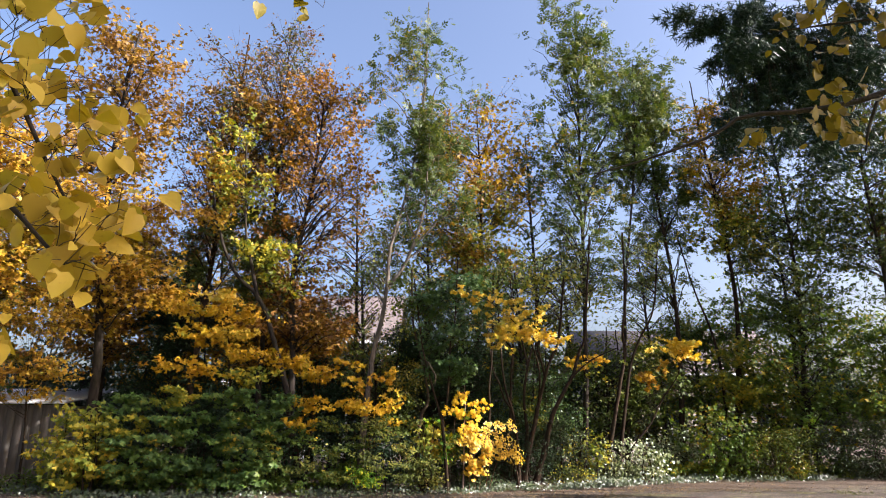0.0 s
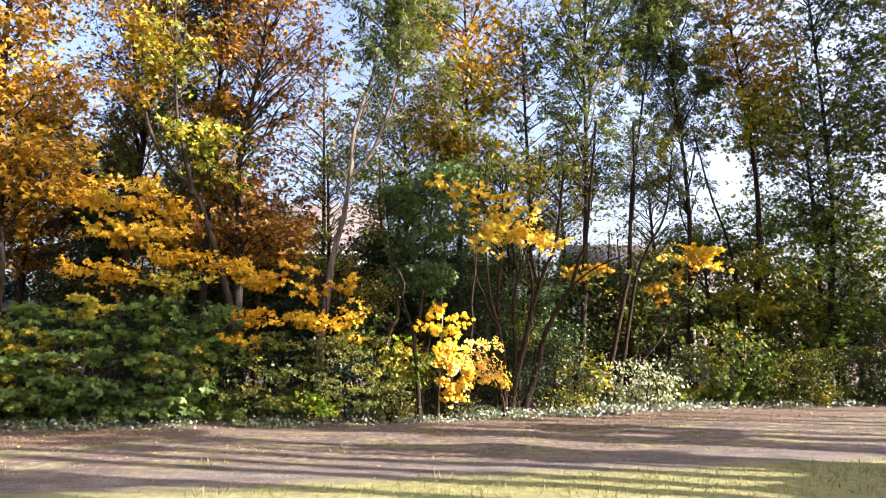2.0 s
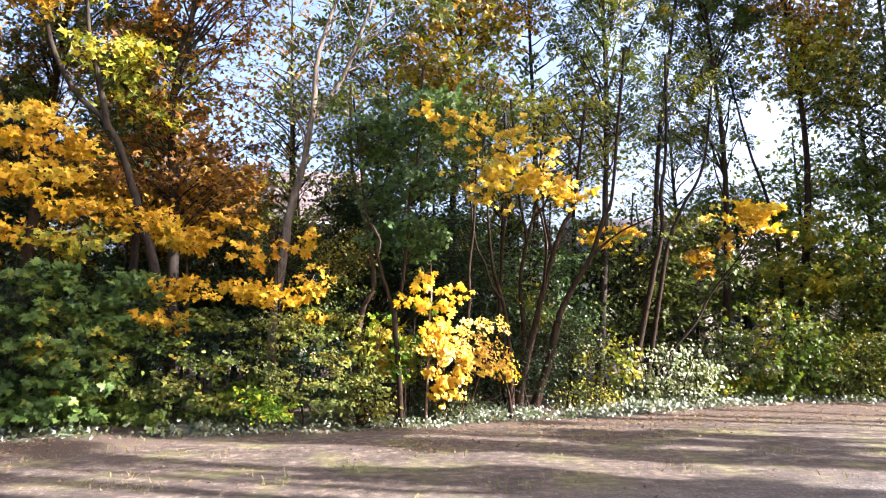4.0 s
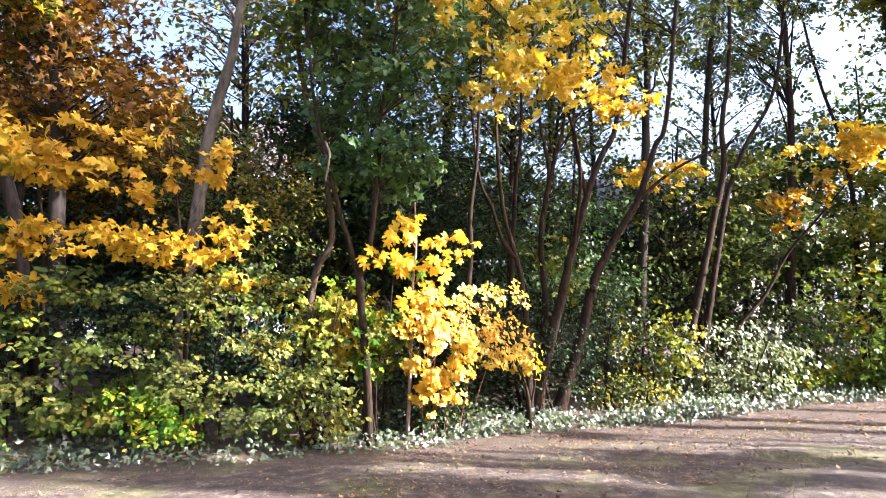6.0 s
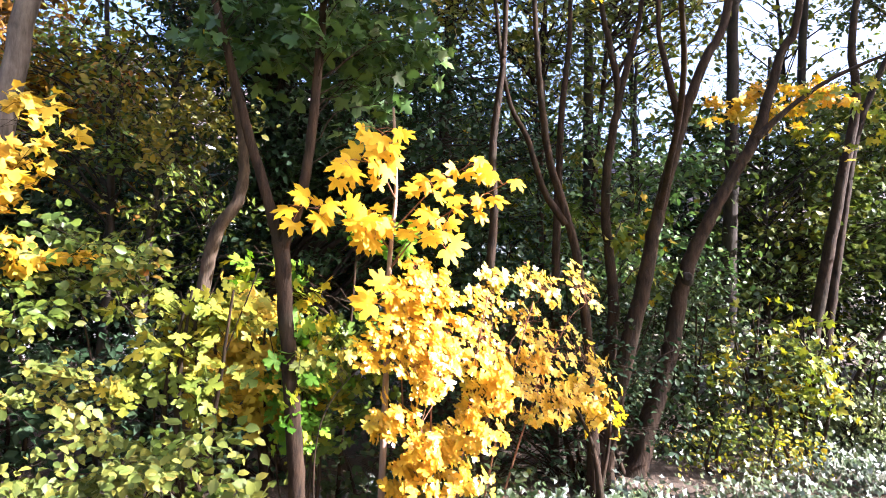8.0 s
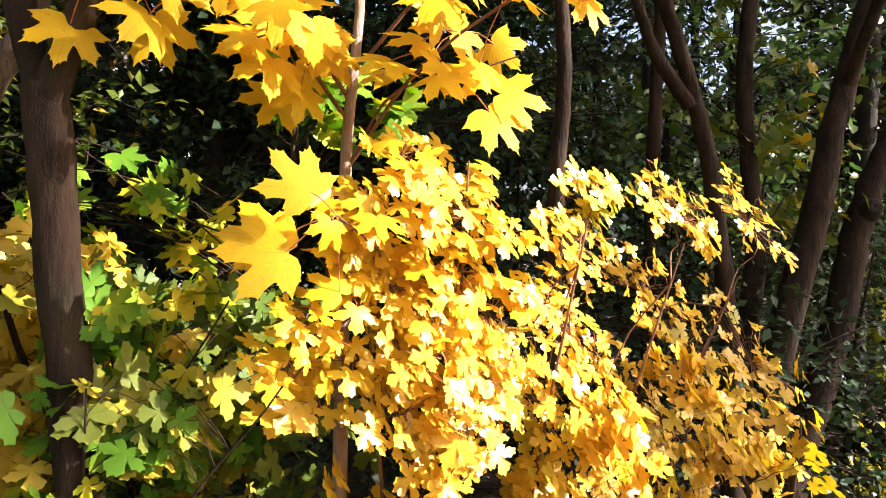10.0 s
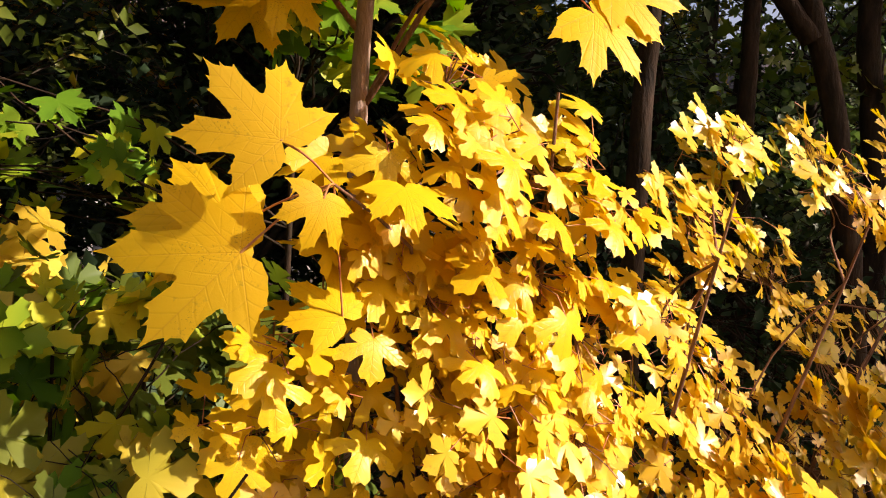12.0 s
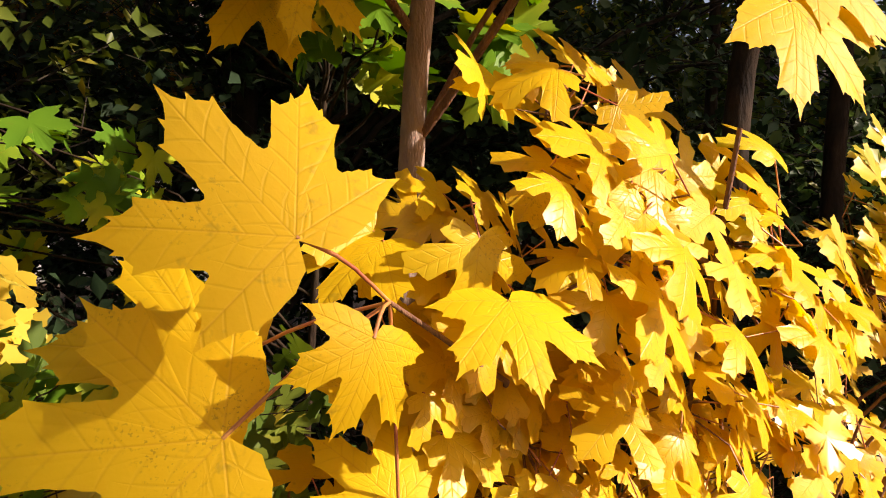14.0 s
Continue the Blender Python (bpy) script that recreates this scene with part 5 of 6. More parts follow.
bush("privet_bush", "dense green bush at the foot of the tall maple", 10.70, 21.30, 0.78, 1.88, 0.60, 0.95, 4536, m_shrub, T_OVAL, 0.07, 83)
bush("privet_bush", "dense dark green bush", 13.40, 21.50, 0.87, 2.25, 0.60, 1.06, 4536, m_privet, T_OVAL, 0.075, 84)
bush("privet_bush", "dense green bush in the shade", 17.00, 22.00, 1.01, 2.75, 0.60, 1.23, 4536, m_shrub, T_OVAL, 0.08, 85)
bush("yellow_bush", "yellow-green bush around the forked trunk", -0.24, 17.80, 1.16, 0.42, 0.22, 0.46, 560, m_yellow, T_FIELD, 0.056, 86, stems=3, face=(0.5, -0.6, 0.0), wild=0.45)

bush("snowberry_bush", "low sunlit undergrowth with small yellow-green leaves", 3.7, 19.55, 0.22, 0.95, 0.40, 0.30, 900, m_lime, T_OVAL, 0.050, 98, stems=4, face=(0.6, -0.4, 0.0))
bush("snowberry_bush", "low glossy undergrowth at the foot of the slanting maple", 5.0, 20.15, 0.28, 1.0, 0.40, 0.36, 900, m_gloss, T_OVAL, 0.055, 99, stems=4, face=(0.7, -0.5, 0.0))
bush("maple_bush", "low field maple shoots with yellow leaves beside the leaning trunk", 1.95, 18.35, 0.75, 0.30, 0.20, 0.30, 90, m_yellow, T_FIELD, 0.060, 100, stems=2, face=(0.5, -0.6, 0.0))

rng_edge = random.Random(7)
KINDS = [("maple_bush", "low green maple bush with broad leaves", m_green, T_STAR, 0.08), ("dogwood_bush", "low twiggy bush filling the edge of the thicket", m_shrub, T_DIAMOND, 0.085), ("maple_bush", "low maple shoots with green and yellow leaves", m_lime, T_LO, 0.09), ("privet_bush", "low dark leafy bush", m_green, T_DIAMOND, 0.085)]
for k in range(17):
    x = -15.5 + 1.6 * k if k < 9 else 6.6 + 1.5 * (k - 9)
    nm, lab, mat, shp, sz = KINDS[rng_edge.randrange(4)]
    h = rng_edge.uniform(0.5, 0.95)
    bush(nm, lab, x, edge_y(x) + rng_edge.uniform(0.7, 1.3), h * 0.45, rng_edge.uniform(0.8, 1.1), 0.45, h * 0.55, 800, mat, shp, sz, 200 + k, stems=3)
bush("maple_bush", "green field maple shoots in the shade", 0.16, 17.80, 1.1, 0.34, 0.2, 0.5, 480, m_green, T_FIELD, 0.055, 88, stems=3, thick=0.5)
bush("privet_bush", "low dark bush under the yellow maple sapling", 0.75, 18.0, 0.32, 0.9, 0.3, 0.42, 1500, m_privet, T_OVAL, 0.06, 89)
bush("maple_bush", "shaded green maple shoots with broad leaves beside the sapling", 0.12, 17.60, 1.08, 0.24, 0.20, 0.55, 300, m_shoot, T_FIELD, 0.055, 90, stems=4, thick=0.35, face=(0.3, -0.6, 0.0), jitter=0.04)
tree("maple_sapling", "thin green maple sapling in the shade", [([(0.2, 18.35, 0), (0.26, 18.3, 1.0), (0.34, 18.2, 2.1)], 0.016, 0.006)],
     [(0, (0.38, 18.02, 1.98, 0.32, 0.14, 0.16, 10, 60), m_shoot, T_NORWAY, 0.07, dict(spread=0.5, per_twig=4, jitter=0.03)),
      (0, (-0.32, 18.15, 1.80, 0.36, 0.2, 0.30, 12, 70), m_shoot, T_NORWAY, 0.065, dict(spread=0.5, per_twig=4, jitter=0.03))], 93, group="maple saplings")
bush("dogwood_bush", "low bush with pale green leaves under the forked trunk", -0.45, 17.25, 0.45, 0.55, 0.3, 0.5, 750, m_hazel, T_OVAL, 0.075, 94)
bush("maple_bush", "sunlit field maple shoots, green turning yellow", -0.55, 17.38, 1.32, 0.40, 0.22, 0.45, 290, m_lime, T_FIELD, 0.062, 96, stems=4, face=(0.5, -0.6, 0.0), wild=0.5)
# more filler: dark leaves paint the shade behind the edge bushes
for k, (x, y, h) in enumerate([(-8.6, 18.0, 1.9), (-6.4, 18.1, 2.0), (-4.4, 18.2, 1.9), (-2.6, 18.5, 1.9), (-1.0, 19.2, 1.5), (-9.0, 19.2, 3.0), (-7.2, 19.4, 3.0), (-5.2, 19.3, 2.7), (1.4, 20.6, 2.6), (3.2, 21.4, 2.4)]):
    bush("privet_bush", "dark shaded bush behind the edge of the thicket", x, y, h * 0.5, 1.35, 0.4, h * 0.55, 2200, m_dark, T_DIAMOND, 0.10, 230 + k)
bush("maple_bush", "few yellow-green field maple shoots in the sun", 0.17, 17.44, 1.18, 0.12, 0.07, 0.13, 36, m_lime, T_FIELD, 0.055, 97, stems=2, thick=0.3, face=(0.6, -0.5, 0.0), wild=0.35, jitter=0.03)


# ---- the yellow maple sapling at the edge ----
def rich_leaf(name, half, centre, veins, mat, bend, seed):
    """A blade with an inner ring, creased along its veins and curled at the rim."""
    right = np.array(half, float)
    c = np.array(centre)
    bearing = np.arctan2(right[:, 0], right[:, 1] - c[1])
    reach = np.hypot(right[:, 0], right[:, 1] - c[1])
    for i in range(1, len(bearing)):      # keep the outline turning one way about the centre
        bearing[i] = min(bearing[i], bearing[i - 1] - 0.008)
    bearing = bearing - bearing[-1]
    bearing, reach = np.concatenate([bearing, -bearing[::-1][1:-1]]), np.concatenate([reach, reach[::-1][1:-1]])
    bearing = bearing + 0.05 * np.sin(bearing + 1.7 * seed) + 0.02 * np.sin(2 * bearing + seed)
    reach = reach * (1 + 0.04 * np.sin(2 * bearing + 2.3 * seed) + 0.03 * np.sin(5 * bearing + seed))
    ring = c + np.column_stack([np.sin(bearing), np.cos(bearing)]) * reach[:, None]
    levels = [0.35, 0.7, 1.0]
    pts = np.vstack([c[None]] + [c + (ring - c) * s for s in levels])
    ang = np.abs(np.degrees(np.arctan2(pts[:, 0], pts[:, 1])))
    rad = np.hypot(pts[:, 0], pts[:, 1])
    off = np.min(np.abs(ang[:, None] - np.array(veins)[None]), axis=1)
    turn = np.arctan2(pts[:, 0], pts[:, 1])
    z = -bend * rad ** 2 + 0.05 * np.cos(2 * turn + seed) * rad ** 2 + 0.03 * np.cos(3 * turn + 2 * seed) * rad ** 3 + 0.00008 * off * rad
    z[0] = 0
    n = len(ring)
    f = [(0, 1 + (i + 1) % n, 1 + i) for i in range(n)]
    quads = []
    for l in range(2):
        a, b = 1 + l * n, 1 + (l + 1) * n
        for i in range(n):
            j = (i + 1) % n
            quads += [(a + i, a + j, b + j), (a + i, b + j, b + i)]
    faces = np.array(f + quads)[:, ::-1]
    v = np.column_stack([pts, z])
    me = bpy.data.meshes.new(name)
    me.from_pydata(v.tolist(), [], faces.tolist())
    layer = me.uv_layers.new(name="UVMap")
    layer.data.foreach_set("uv", np.asarray(pts, np.float32)[faces.ravel()].ravel())
    me.polygons.foreach_set("use_smooth", np.ones(len(faces), bool))
    me.materials.append(mat)
    return me


def frame_of(place, normal, tip, size):
    n = Vector(normal).normalized()
    t = Vector(tip)
    t = (t - n * t.dot(n)).normalized()
    b = t.cross(n)
    m = Matrix((b, t, n)).transposed().to_4x4()
    return Matrix.Translation(place) @ m @ Matrix.Scale(size, 4)


def leaf_part(root, mesh, m, label=""):
    ob = new("leaf", mesh)
    ob.parent = root
    ob.matrix_parent_inverse = root.matrix_world.inverted()
    ob.matrix_basis = m
    if label:
        ob["label"] = label
    return ob


def big_maple():
    rng = np.random.default_rng(101)
    root = thing("maple_sapling", (0.56, 17.66, 0), "sunlit yellow maple sapling with large pointed leaves", "sapling", "maple saplings")
    meshes = [rich_leaf("maple_leaf", hollow(NORWAY), (0, 0.08), (0, 47, 100, 150), m_hero, b, i) for i, b in enumerate((0.02, 0.10, 0.16, 0.22, 0.28))]
    stem = Wood()
    stem.tube(smooth_line([(0.52, 17.72, 0), (0.54, 17.70, 0.6), (0.555, 17.66, 1.2), (0.565, 17.64, 1.76), (0.60, 17.64, 2.2), (0.58, 17.6, 2.7)], 22), np.linspace(0.024, 0.008, 22), 10)
    stem.put("trunk", m_stem, root)
    twig, stalk = Wood(), Wood()
    # boughs: start on the stem, end, number of leaves, leaf size
    sprays = [((0.56, 17.65, 1.72), (0.80, 17.48, 1.98), (1.30, 17.32, 2.24), 22, 0.080),
              ((0.60, 17.64, 1.98), (0.85, 17.5, 2.22), (1.08, 17.36, 2.34), 12, 0.078),
              ((0.565, 17.64, 1.85), (0.40, 17.5, 2.02), (0.02, 17.32, 2.06), 20, 0.082),
              ((0.57, 17.64, 1.9), (0.48, 17.48, 2.0), (0.42, 17.36, 1.95), 12, 0.080),
              ((0.60, 17.63, 2.15), (0.48, 17.5, 2.32), (0.26, 17.38, 2.34), 14, 0.080),
              ((0.60, 17.63, 2.3), (0.55, 17.5, 2.48), (0.48, 17.4, 2.52), 10, 0.080),
              ((0.57, 17.64, 1.6), (0.62, 17.5, 1.62), (0.60, 17.40, 1.52), 4, 0.06)]
    for a, b, c, n, size in sprays:
        q = smooth_line([a, b, c], 12)
        twig.tube(q, np.linspace(0.0055, 0.0022, 12), 6)
        for i in range(n):
            u = 0.35 + 0.65 * (i + rng.random()) / n
            p = Vector(q[min(int(u * 11), 11)])
            d = Vector((rng.normal(), rng.normal() * 0.6 - 0.35, rng.normal() * 0.5)).normalized()
            e = p + d * rng.uniform(0.05, 0.13)
            nrm = Vector((0.45 + 0.35 * rng.normal(), -0.7 + 0.25 * rng.normal(), 0.55 + 0.3 * rng.normal()))
            stalk.tube(smooth_line([p, (p + e) / 2 + Vector((0, 0, 0.012)), e], 5), np.full(5, 0.0014), 5)
            leaf_part(root, meshes[int(rng.integers(1, 5))], frame_of(e, nrm, d + Vector((0, -0.1, -0.55)), size * rng.uniform(0.75, 1.15)))
    # the lowest large leaves, on the drooping twig and the side bough
    hub = Vector((0.585, 17.305, 1.592))
    near = [((0.540, 17.256, 1.633), (0.42, -0.80, 0.42), (-0.718, 0.005, 0.696), 0.091, 0),
            ((0.497, 17.262, 1.519), (0.34, -0.86, 0.38), (-0.96, -0.2, -0.06), 0.109, 1),
            ((0.470, 17.330, 1.545), (0.40, -0.80, 0.40), (-0.85, -0.10, 0.10), 0.10, 3),
            ((0.580, 17.275, 1.575), (0.65, -0.70, 0.25), (-0.35, -0.15, -0.85), 0.050, 4),
            ((0.585, 17.36, 1.440), (0.30, -0.75, 0.5), (-0.5, -0.2, 0.7), 0.068, 3),
            ((0.900, 17.480, 1.830), (0.25, -0.75, 0.45), (0.55, -0.25, -0.55), 0.095, 2),
            ((0.930, 17.510, 1.880), (0.20, -0.80, 0.45), (0.75, -0.15, 0.10), 0.10, 1),
            ((0.870, 17.520, 1.930), (0.20, -0.75, 0.55), (-0.5, -0.2, -0.2), 0.075, 2)]
    for p, nrm, tip, size, k in near:
        leaf_part(root, meshes[k], frame_of(p, nrm, tip, size))
        base = hub if p[0] < 0.75 else Vector((0.83, 17.55, 1.93))
        stalk.tube(smooth_line([base, (Vector(p) + base) / 2 + Vector((0, 0, 0.006)), p], 6), np.full(6, 0.0013), 6)
    twig.tube(smooth_line([(0.565, 17.64, 1.42), (0.66, 17.45, 1.50), (0.64, 17.35, 1.545), (0.585, 17.305, 1.592)], 12), np.linspace(0.0032, 0.0016, 12), 6)
    twig.tube(smooth_line([(0.58, 17.64, 1.75), (0.68, 17.60, 1.90), (0.84, 17.55, 1.935), (0.97, 17.52, 1.97)], 12), np.linspace(0.004, 0.002, 12), 6)
    tagged(twig.put("branchwork", m_twig, root), kind="stuff")
    tagged(stalk.put("stalkwork", m_stalk, root), kind="stuff")


big_maple()


def field_maple():
    rng = np.random.default_rng(102)
    root = thing("field_maple_bush", (0.95, 17.75, 0), "sunlit golden field maple bush with small lobed leaves", "bush", "bushes along the edge")
    meshes = [rich_leaf("field_maple_leaf", rounded(FIELD), (0, 0.1), (0, 55, 105), m_field, b, 20 + i) for i, b in enumerate((0.05, 0.15, 0.25, 0.35))]
    wood, stalk = Wood(), Wood()
    stems = []
    for i, (x, y, tx, ty, tz) in enumerate([(0.70, 17.8, 0.62, 17.5, 1.5), (0.80, 17.8, 0.85, 17.45, 1.72), (0.95, 17.85, 1.15, 17.6, 1.6), (1.1, 17.9, 1.45, 17.75, 1.55), (1.2, 18.0, 1.75, 18.05, 1.45), (0.85, 17.8, 0.75, 17.5, 0.9)]):
        q = smooth_line([(x, y, 0), ((x + tx) / 2, (y + ty) / 2 + 0.05, tz * 0.55), (tx, ty, tz)], 14)
        wood.tube(q, np.linspace(0.009, 0.0022, 14), 7)
        stems.append([tuple(p) for p in q[::4]])
    # leaf mosaics, each a sloping sheet turned to the sun: middle, half width, half height, leaves, leaf size
    upper = [(0.72, 17.46, 1.75, 0.079, 0.031, 15, 0.042), (0.62, 17.42, 1.63, 0.063, 0.036, 12, 0.044), (0.67, 17.42, 1.60, 0.071, 0.044, 12, 0.044), (0.77, 17.42, 1.67, 0.079, 0.060, 20, 0.046), (0.89, 17.50, 1.64, 0.073, 0.069, 20, 0.044), (0.81, 17.45, 1.58, 0.090, 0.057, 20, 0.044), (0.57, 17.42, 1.50, 0.060, 0.044, 11, 0.044), (0.65, 17.44, 1.53, 0.073, 0.041, 13, 0.044), (0.94, 17.52, 1.58, 0.062, 0.044, 12, 0.040), (0.70, 17.46, 1.46, 0.083, 0.058, 18, 0.044)]
    middle = [(0.84, 17.50, 1.49, 0.104, 0.069, 24, 0.042), (0.65, 17.46, 1.41, 0.083, 0.066, 18, 0.044), (0.79, 17.50, 1.39, 0.104, 0.078, 26, 0.042), (0.92, 17.56, 1.40, 0.092, 0.073, 22, 0.040), (1.05, 17.64, 1.41, 0.079, 0.059, 16, 0.038), (0.51, 17.40, 1.41, 0.043, 0.047, 8, 0.044), (0.47, 17.44, 1.29, 0.073, 0.065, 16, 0.044), (0.60, 17.46, 1.30, 0.083, 0.058, 16, 0.044)]
    lower = [(0.76, 17.52, 1.28, 0.097, 0.071, 30, 0.044), (0.90, 17.58, 1.28, 0.093, 0.075, 30, 0.042), (0.82, 17.54, 1.16, 0.099, 0.072, 27, 0.044), (0.69, 17.50, 1.16, 0.078, 0.052, 12, 0.046), (0.54, 17.52, 1.19, 0.106, 0.062, 18, 0.046), (0.96, 17.68, 1.11, 0.102, 0.072, 18, 0.040), (0.78, 17.46, 1.30, 0.10, 0.07, 20, 0.046), (0.91, 17.50, 1.26, 0.10, 0.07, 20, 0.044), (0.72, 17.46, 1.18, 0.10, 0.06, 16, 0.046), (0.87, 17.49, 1.15, 0.10, 0.06, 16, 0.046)]
    right = [(1.23, 17.80, 1.70, 0.113, 0.068, 40, 0.038), (1.16, 17.75, 1.58, 0.141, 0.087, 60, 0.038), (1.54, 18.00, 1.65, 0.196, 0.117, 70, 0.038), (1.17, 17.86, 1.33, 0.142, 0.106, 40, 0.036), (1.48, 18.10, 1.42, 0.209, 0.111, 44, 0.034), (1.24, 17.82, 1.19, 0.149, 0.092, 46, 0.036), (1.59, 18.08, 1.25, 0.206, 0.138, 60, 0.034), (1.52, 17.98, 1.03, 0.219, 0.116, 50, 0.034), (1.07, 17.78, 1.19, 0.111, 0.122, 36, 0.036), (1.95, 18.30, 1.15, 0.188, 0.251, 40, 0.036), (1.91, 18.25, 1.65, 0.183, 0.153, 44, 0.038)]
    n = unit(np.array([0.58, -0.60, 0.55]))
    u = unit(np.array([0.72, 0.69, 0.0]))
    v = np.cross(n, u)
    tops = np.array([q[-1] for q in stems])
    made = 0
    far_sets = []
    for sheets in (upper, middle, lower, right):
        for x, y, z, hw, hh, count, size in sheets:
            c = np.array([x, y, z])
            disc = in_ball(rng, count, 0.0)[:, :2] * 1.15
            P = c + disc[:, :1] * hw / 0.8 * u + disc[:, 1:] * hh / 0.83 * v + rng.normal(size=(count, 1)) * 0.016 * n
            root_end = tops[int(np.argmin(((tops - c) ** 2).sum(1)))]
            hub = c - n * 0.05 - v * hh * 0.6
            wood.tube(smooth_line([root_end, (root_end + hub) / 2 + (0, 0.03, 0.02), hub, c - n * 0.02 + v * hh * 0.6], 10), np.linspace(0.0026, 0.0012, 10), 5)
            N = unit(n + rng.normal(size=P.shape) * 0.24)
            D = P - (c - v * hh * 0.3)
            T = unit(unit(D) * 0.9 + rng.normal(size=P.shape) * 0.45 + np.array([0.1, -0.1, -0.35]))
            S = size * (0.62 + 0.62 * rng.random(count))
            base = P - unit(T - N * (T * N).sum(-1, keepdims=True)) * 0.035 - n * 0.012
            stalk.cones(base, P, np.full(count, 0.0009), np.full(count, 0.0008))
            wood.cones(np.repeat((c - n * 0.03)[None], count, 0), base, np.full(count, 0.0011), np.full(count, 0.0009))
            if sheets is not right and made < 290:
                for i in range(count):
                    leaf_part(root, meshes[int(rng.integers(0, 4))], frame_of(P[i], N[i], T[i], float(S[i])))
                    made += 1
            else:
                far_sets.append((P, N, T, S))
    # the shaded inside and the foot of the bush
    lobes = [(1, (0.90, 17.68, 1.25, 0.30, 0.12, 0.30, 14, 120), 0.044), (5, (0.78, 17.58, 0.80, 0.38, 0.20, 0.30, 16, 300), 0.044), (2, (1.20, 17.72, 0.85, 0.40, 0.22, 0.32, 16, 300), 0.042), (3, (1.50, 17.95, 1.0, 0.35, 0.2, 0.3, 14, 200), 0.040), (5, (0.85, 17.62, 0.42, 0.45, 0.2, 0.26, 14, 200), 0.042)]
    for k, blob, size in lobes:
        P, D = boughs(rng, wood, stems[k], 0.014, blob, spread=0.55, per_twig=6, flat=0.6, jitter=0.025, fine=0.28)
        N, T = leaf_pose(rng, P, D, up=0.52, face=(0.66, -0.58, 0.0), wild=0.33, droop=0.4, stray=0.75)
        far_sets.append((P, N, T, size * (0.65 + 0.65 * rng.random(len(P)))))
    foliage("foliage", m_field_far, root, T_FIELD, *[np.concatenate(q) for q in zip(*far_sets)])
    tagged(wood.put("branchwork", m_twig, root), kind="stuff")
    tagged(stalk.put("stalkwork", m_stalk, root), kind="stuff")


field_maple()


# ---- boughs of two trees beside the starting point ----
def near_tree(name, label, trunk, limbs, seed, mat, shape, size):
    """limbs: (points, thickness at the start, leaf cloud)."""
    rng = np.random.default_rng(seed)
    root = thing(name, (trunk[0][0], trunk[0][1], 0), label, "tree", "trees by the lawn")
    w = Wood()
    w.tube(smooth_line(trunk, 20), np.linspace(0.16, 0.05, 20), 12)
    w.put("trunk", m_bark, root)
    wood = Wood()
    for pts, thick, blob in limbs:
        wood.tube(smooth_line(pts, 16), np.linspace(thick, 0.003, 16), 7)
        P, D = boughs(rng, wood, pts, 0.010, blob, spread=0.7, per_twig=3, flat=0.8, jitter=0.02, fine=0.45, rise=0.2)
        N, T = leaf_pose(rng, P, D, up=0.2, face=(0.2, -0.7, 0), wild=0.6, droop=0.9)
        foliage("crown", mat, root, shape, P, N, T, size * (0.45 + 0.8 * rng.random(len(P))))
    tagged(wood.put("branchwork", m_bark_dark, root), kind="stuff")


near_tree("linden_tree", "linden with drooping boughs of yellow heart-shaped leaves", [(-2.6, 1.0, 0), (-2.5, 1.0, 2), (-2.6, 1.0, 5)],
          [([(-2.5, 1.0, 2.6), (-1.5, 1.15, 2.65), (-1.0, 1.15, 2.45), (-0.72, 1.15, 2.05)], 0.016, (-0.82, 1.2, 2.28, 0.20, 0.22, 0.30, 30, 190)),
           ([(-2.5, 1.0, 2.2), (-1.5, 1.15, 2.3), (-0.95, 1.15, 2.12), (-0.70, 1.15, 1.92)], 0.014, (-0.74, 1.18, 2.0, 0.15, 0.16, 0.15, 18, 90)),
           ([(-2.5, 1.0, 1.8), (-1.5, 1.1, 2.0), (-1.0, 1.1, 1.92), (-0.78, 1.1, 1.72)], 0.010, (-0.84, 1.05, 1.80, 0.12, 0.12, 0.12, 8, 26)),
           ([(-2.5, 1.0, 2.8), (-1.5, 1.2, 2.95), (-0.8, 1.15, 2.55)], 0.012, (-0.85, 1.15, 2.52, 0.20, 0.2, 0.14, 14, 70))], 90, m_linden, T_HEART, 0.042)
# this linden takes the darkened leaf colour, so its boughs look shaded
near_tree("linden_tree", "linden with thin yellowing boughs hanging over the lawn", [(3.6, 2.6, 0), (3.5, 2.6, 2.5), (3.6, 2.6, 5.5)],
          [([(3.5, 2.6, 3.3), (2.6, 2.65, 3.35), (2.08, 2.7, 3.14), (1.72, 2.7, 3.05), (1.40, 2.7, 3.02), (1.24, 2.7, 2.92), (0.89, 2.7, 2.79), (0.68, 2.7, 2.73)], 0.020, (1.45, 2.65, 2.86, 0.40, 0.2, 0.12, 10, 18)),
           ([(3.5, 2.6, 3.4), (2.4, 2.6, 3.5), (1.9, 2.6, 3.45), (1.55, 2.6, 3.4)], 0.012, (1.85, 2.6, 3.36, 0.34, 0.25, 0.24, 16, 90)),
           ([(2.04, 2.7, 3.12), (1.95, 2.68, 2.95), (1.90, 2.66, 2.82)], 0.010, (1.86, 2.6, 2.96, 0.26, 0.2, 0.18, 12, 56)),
           ([(3.5, 2.6, 3.6), (2.2, 2.4, 3.75), (0.6, 2.2, 3.5), (-0.5, 2.0, 3.22)], 0.010, (-0.58, 2.0, 3.12, 0.26, 0.1, 0.05, 6, 14))], 91, m_linden_shaded, T_HEART, 0.056)

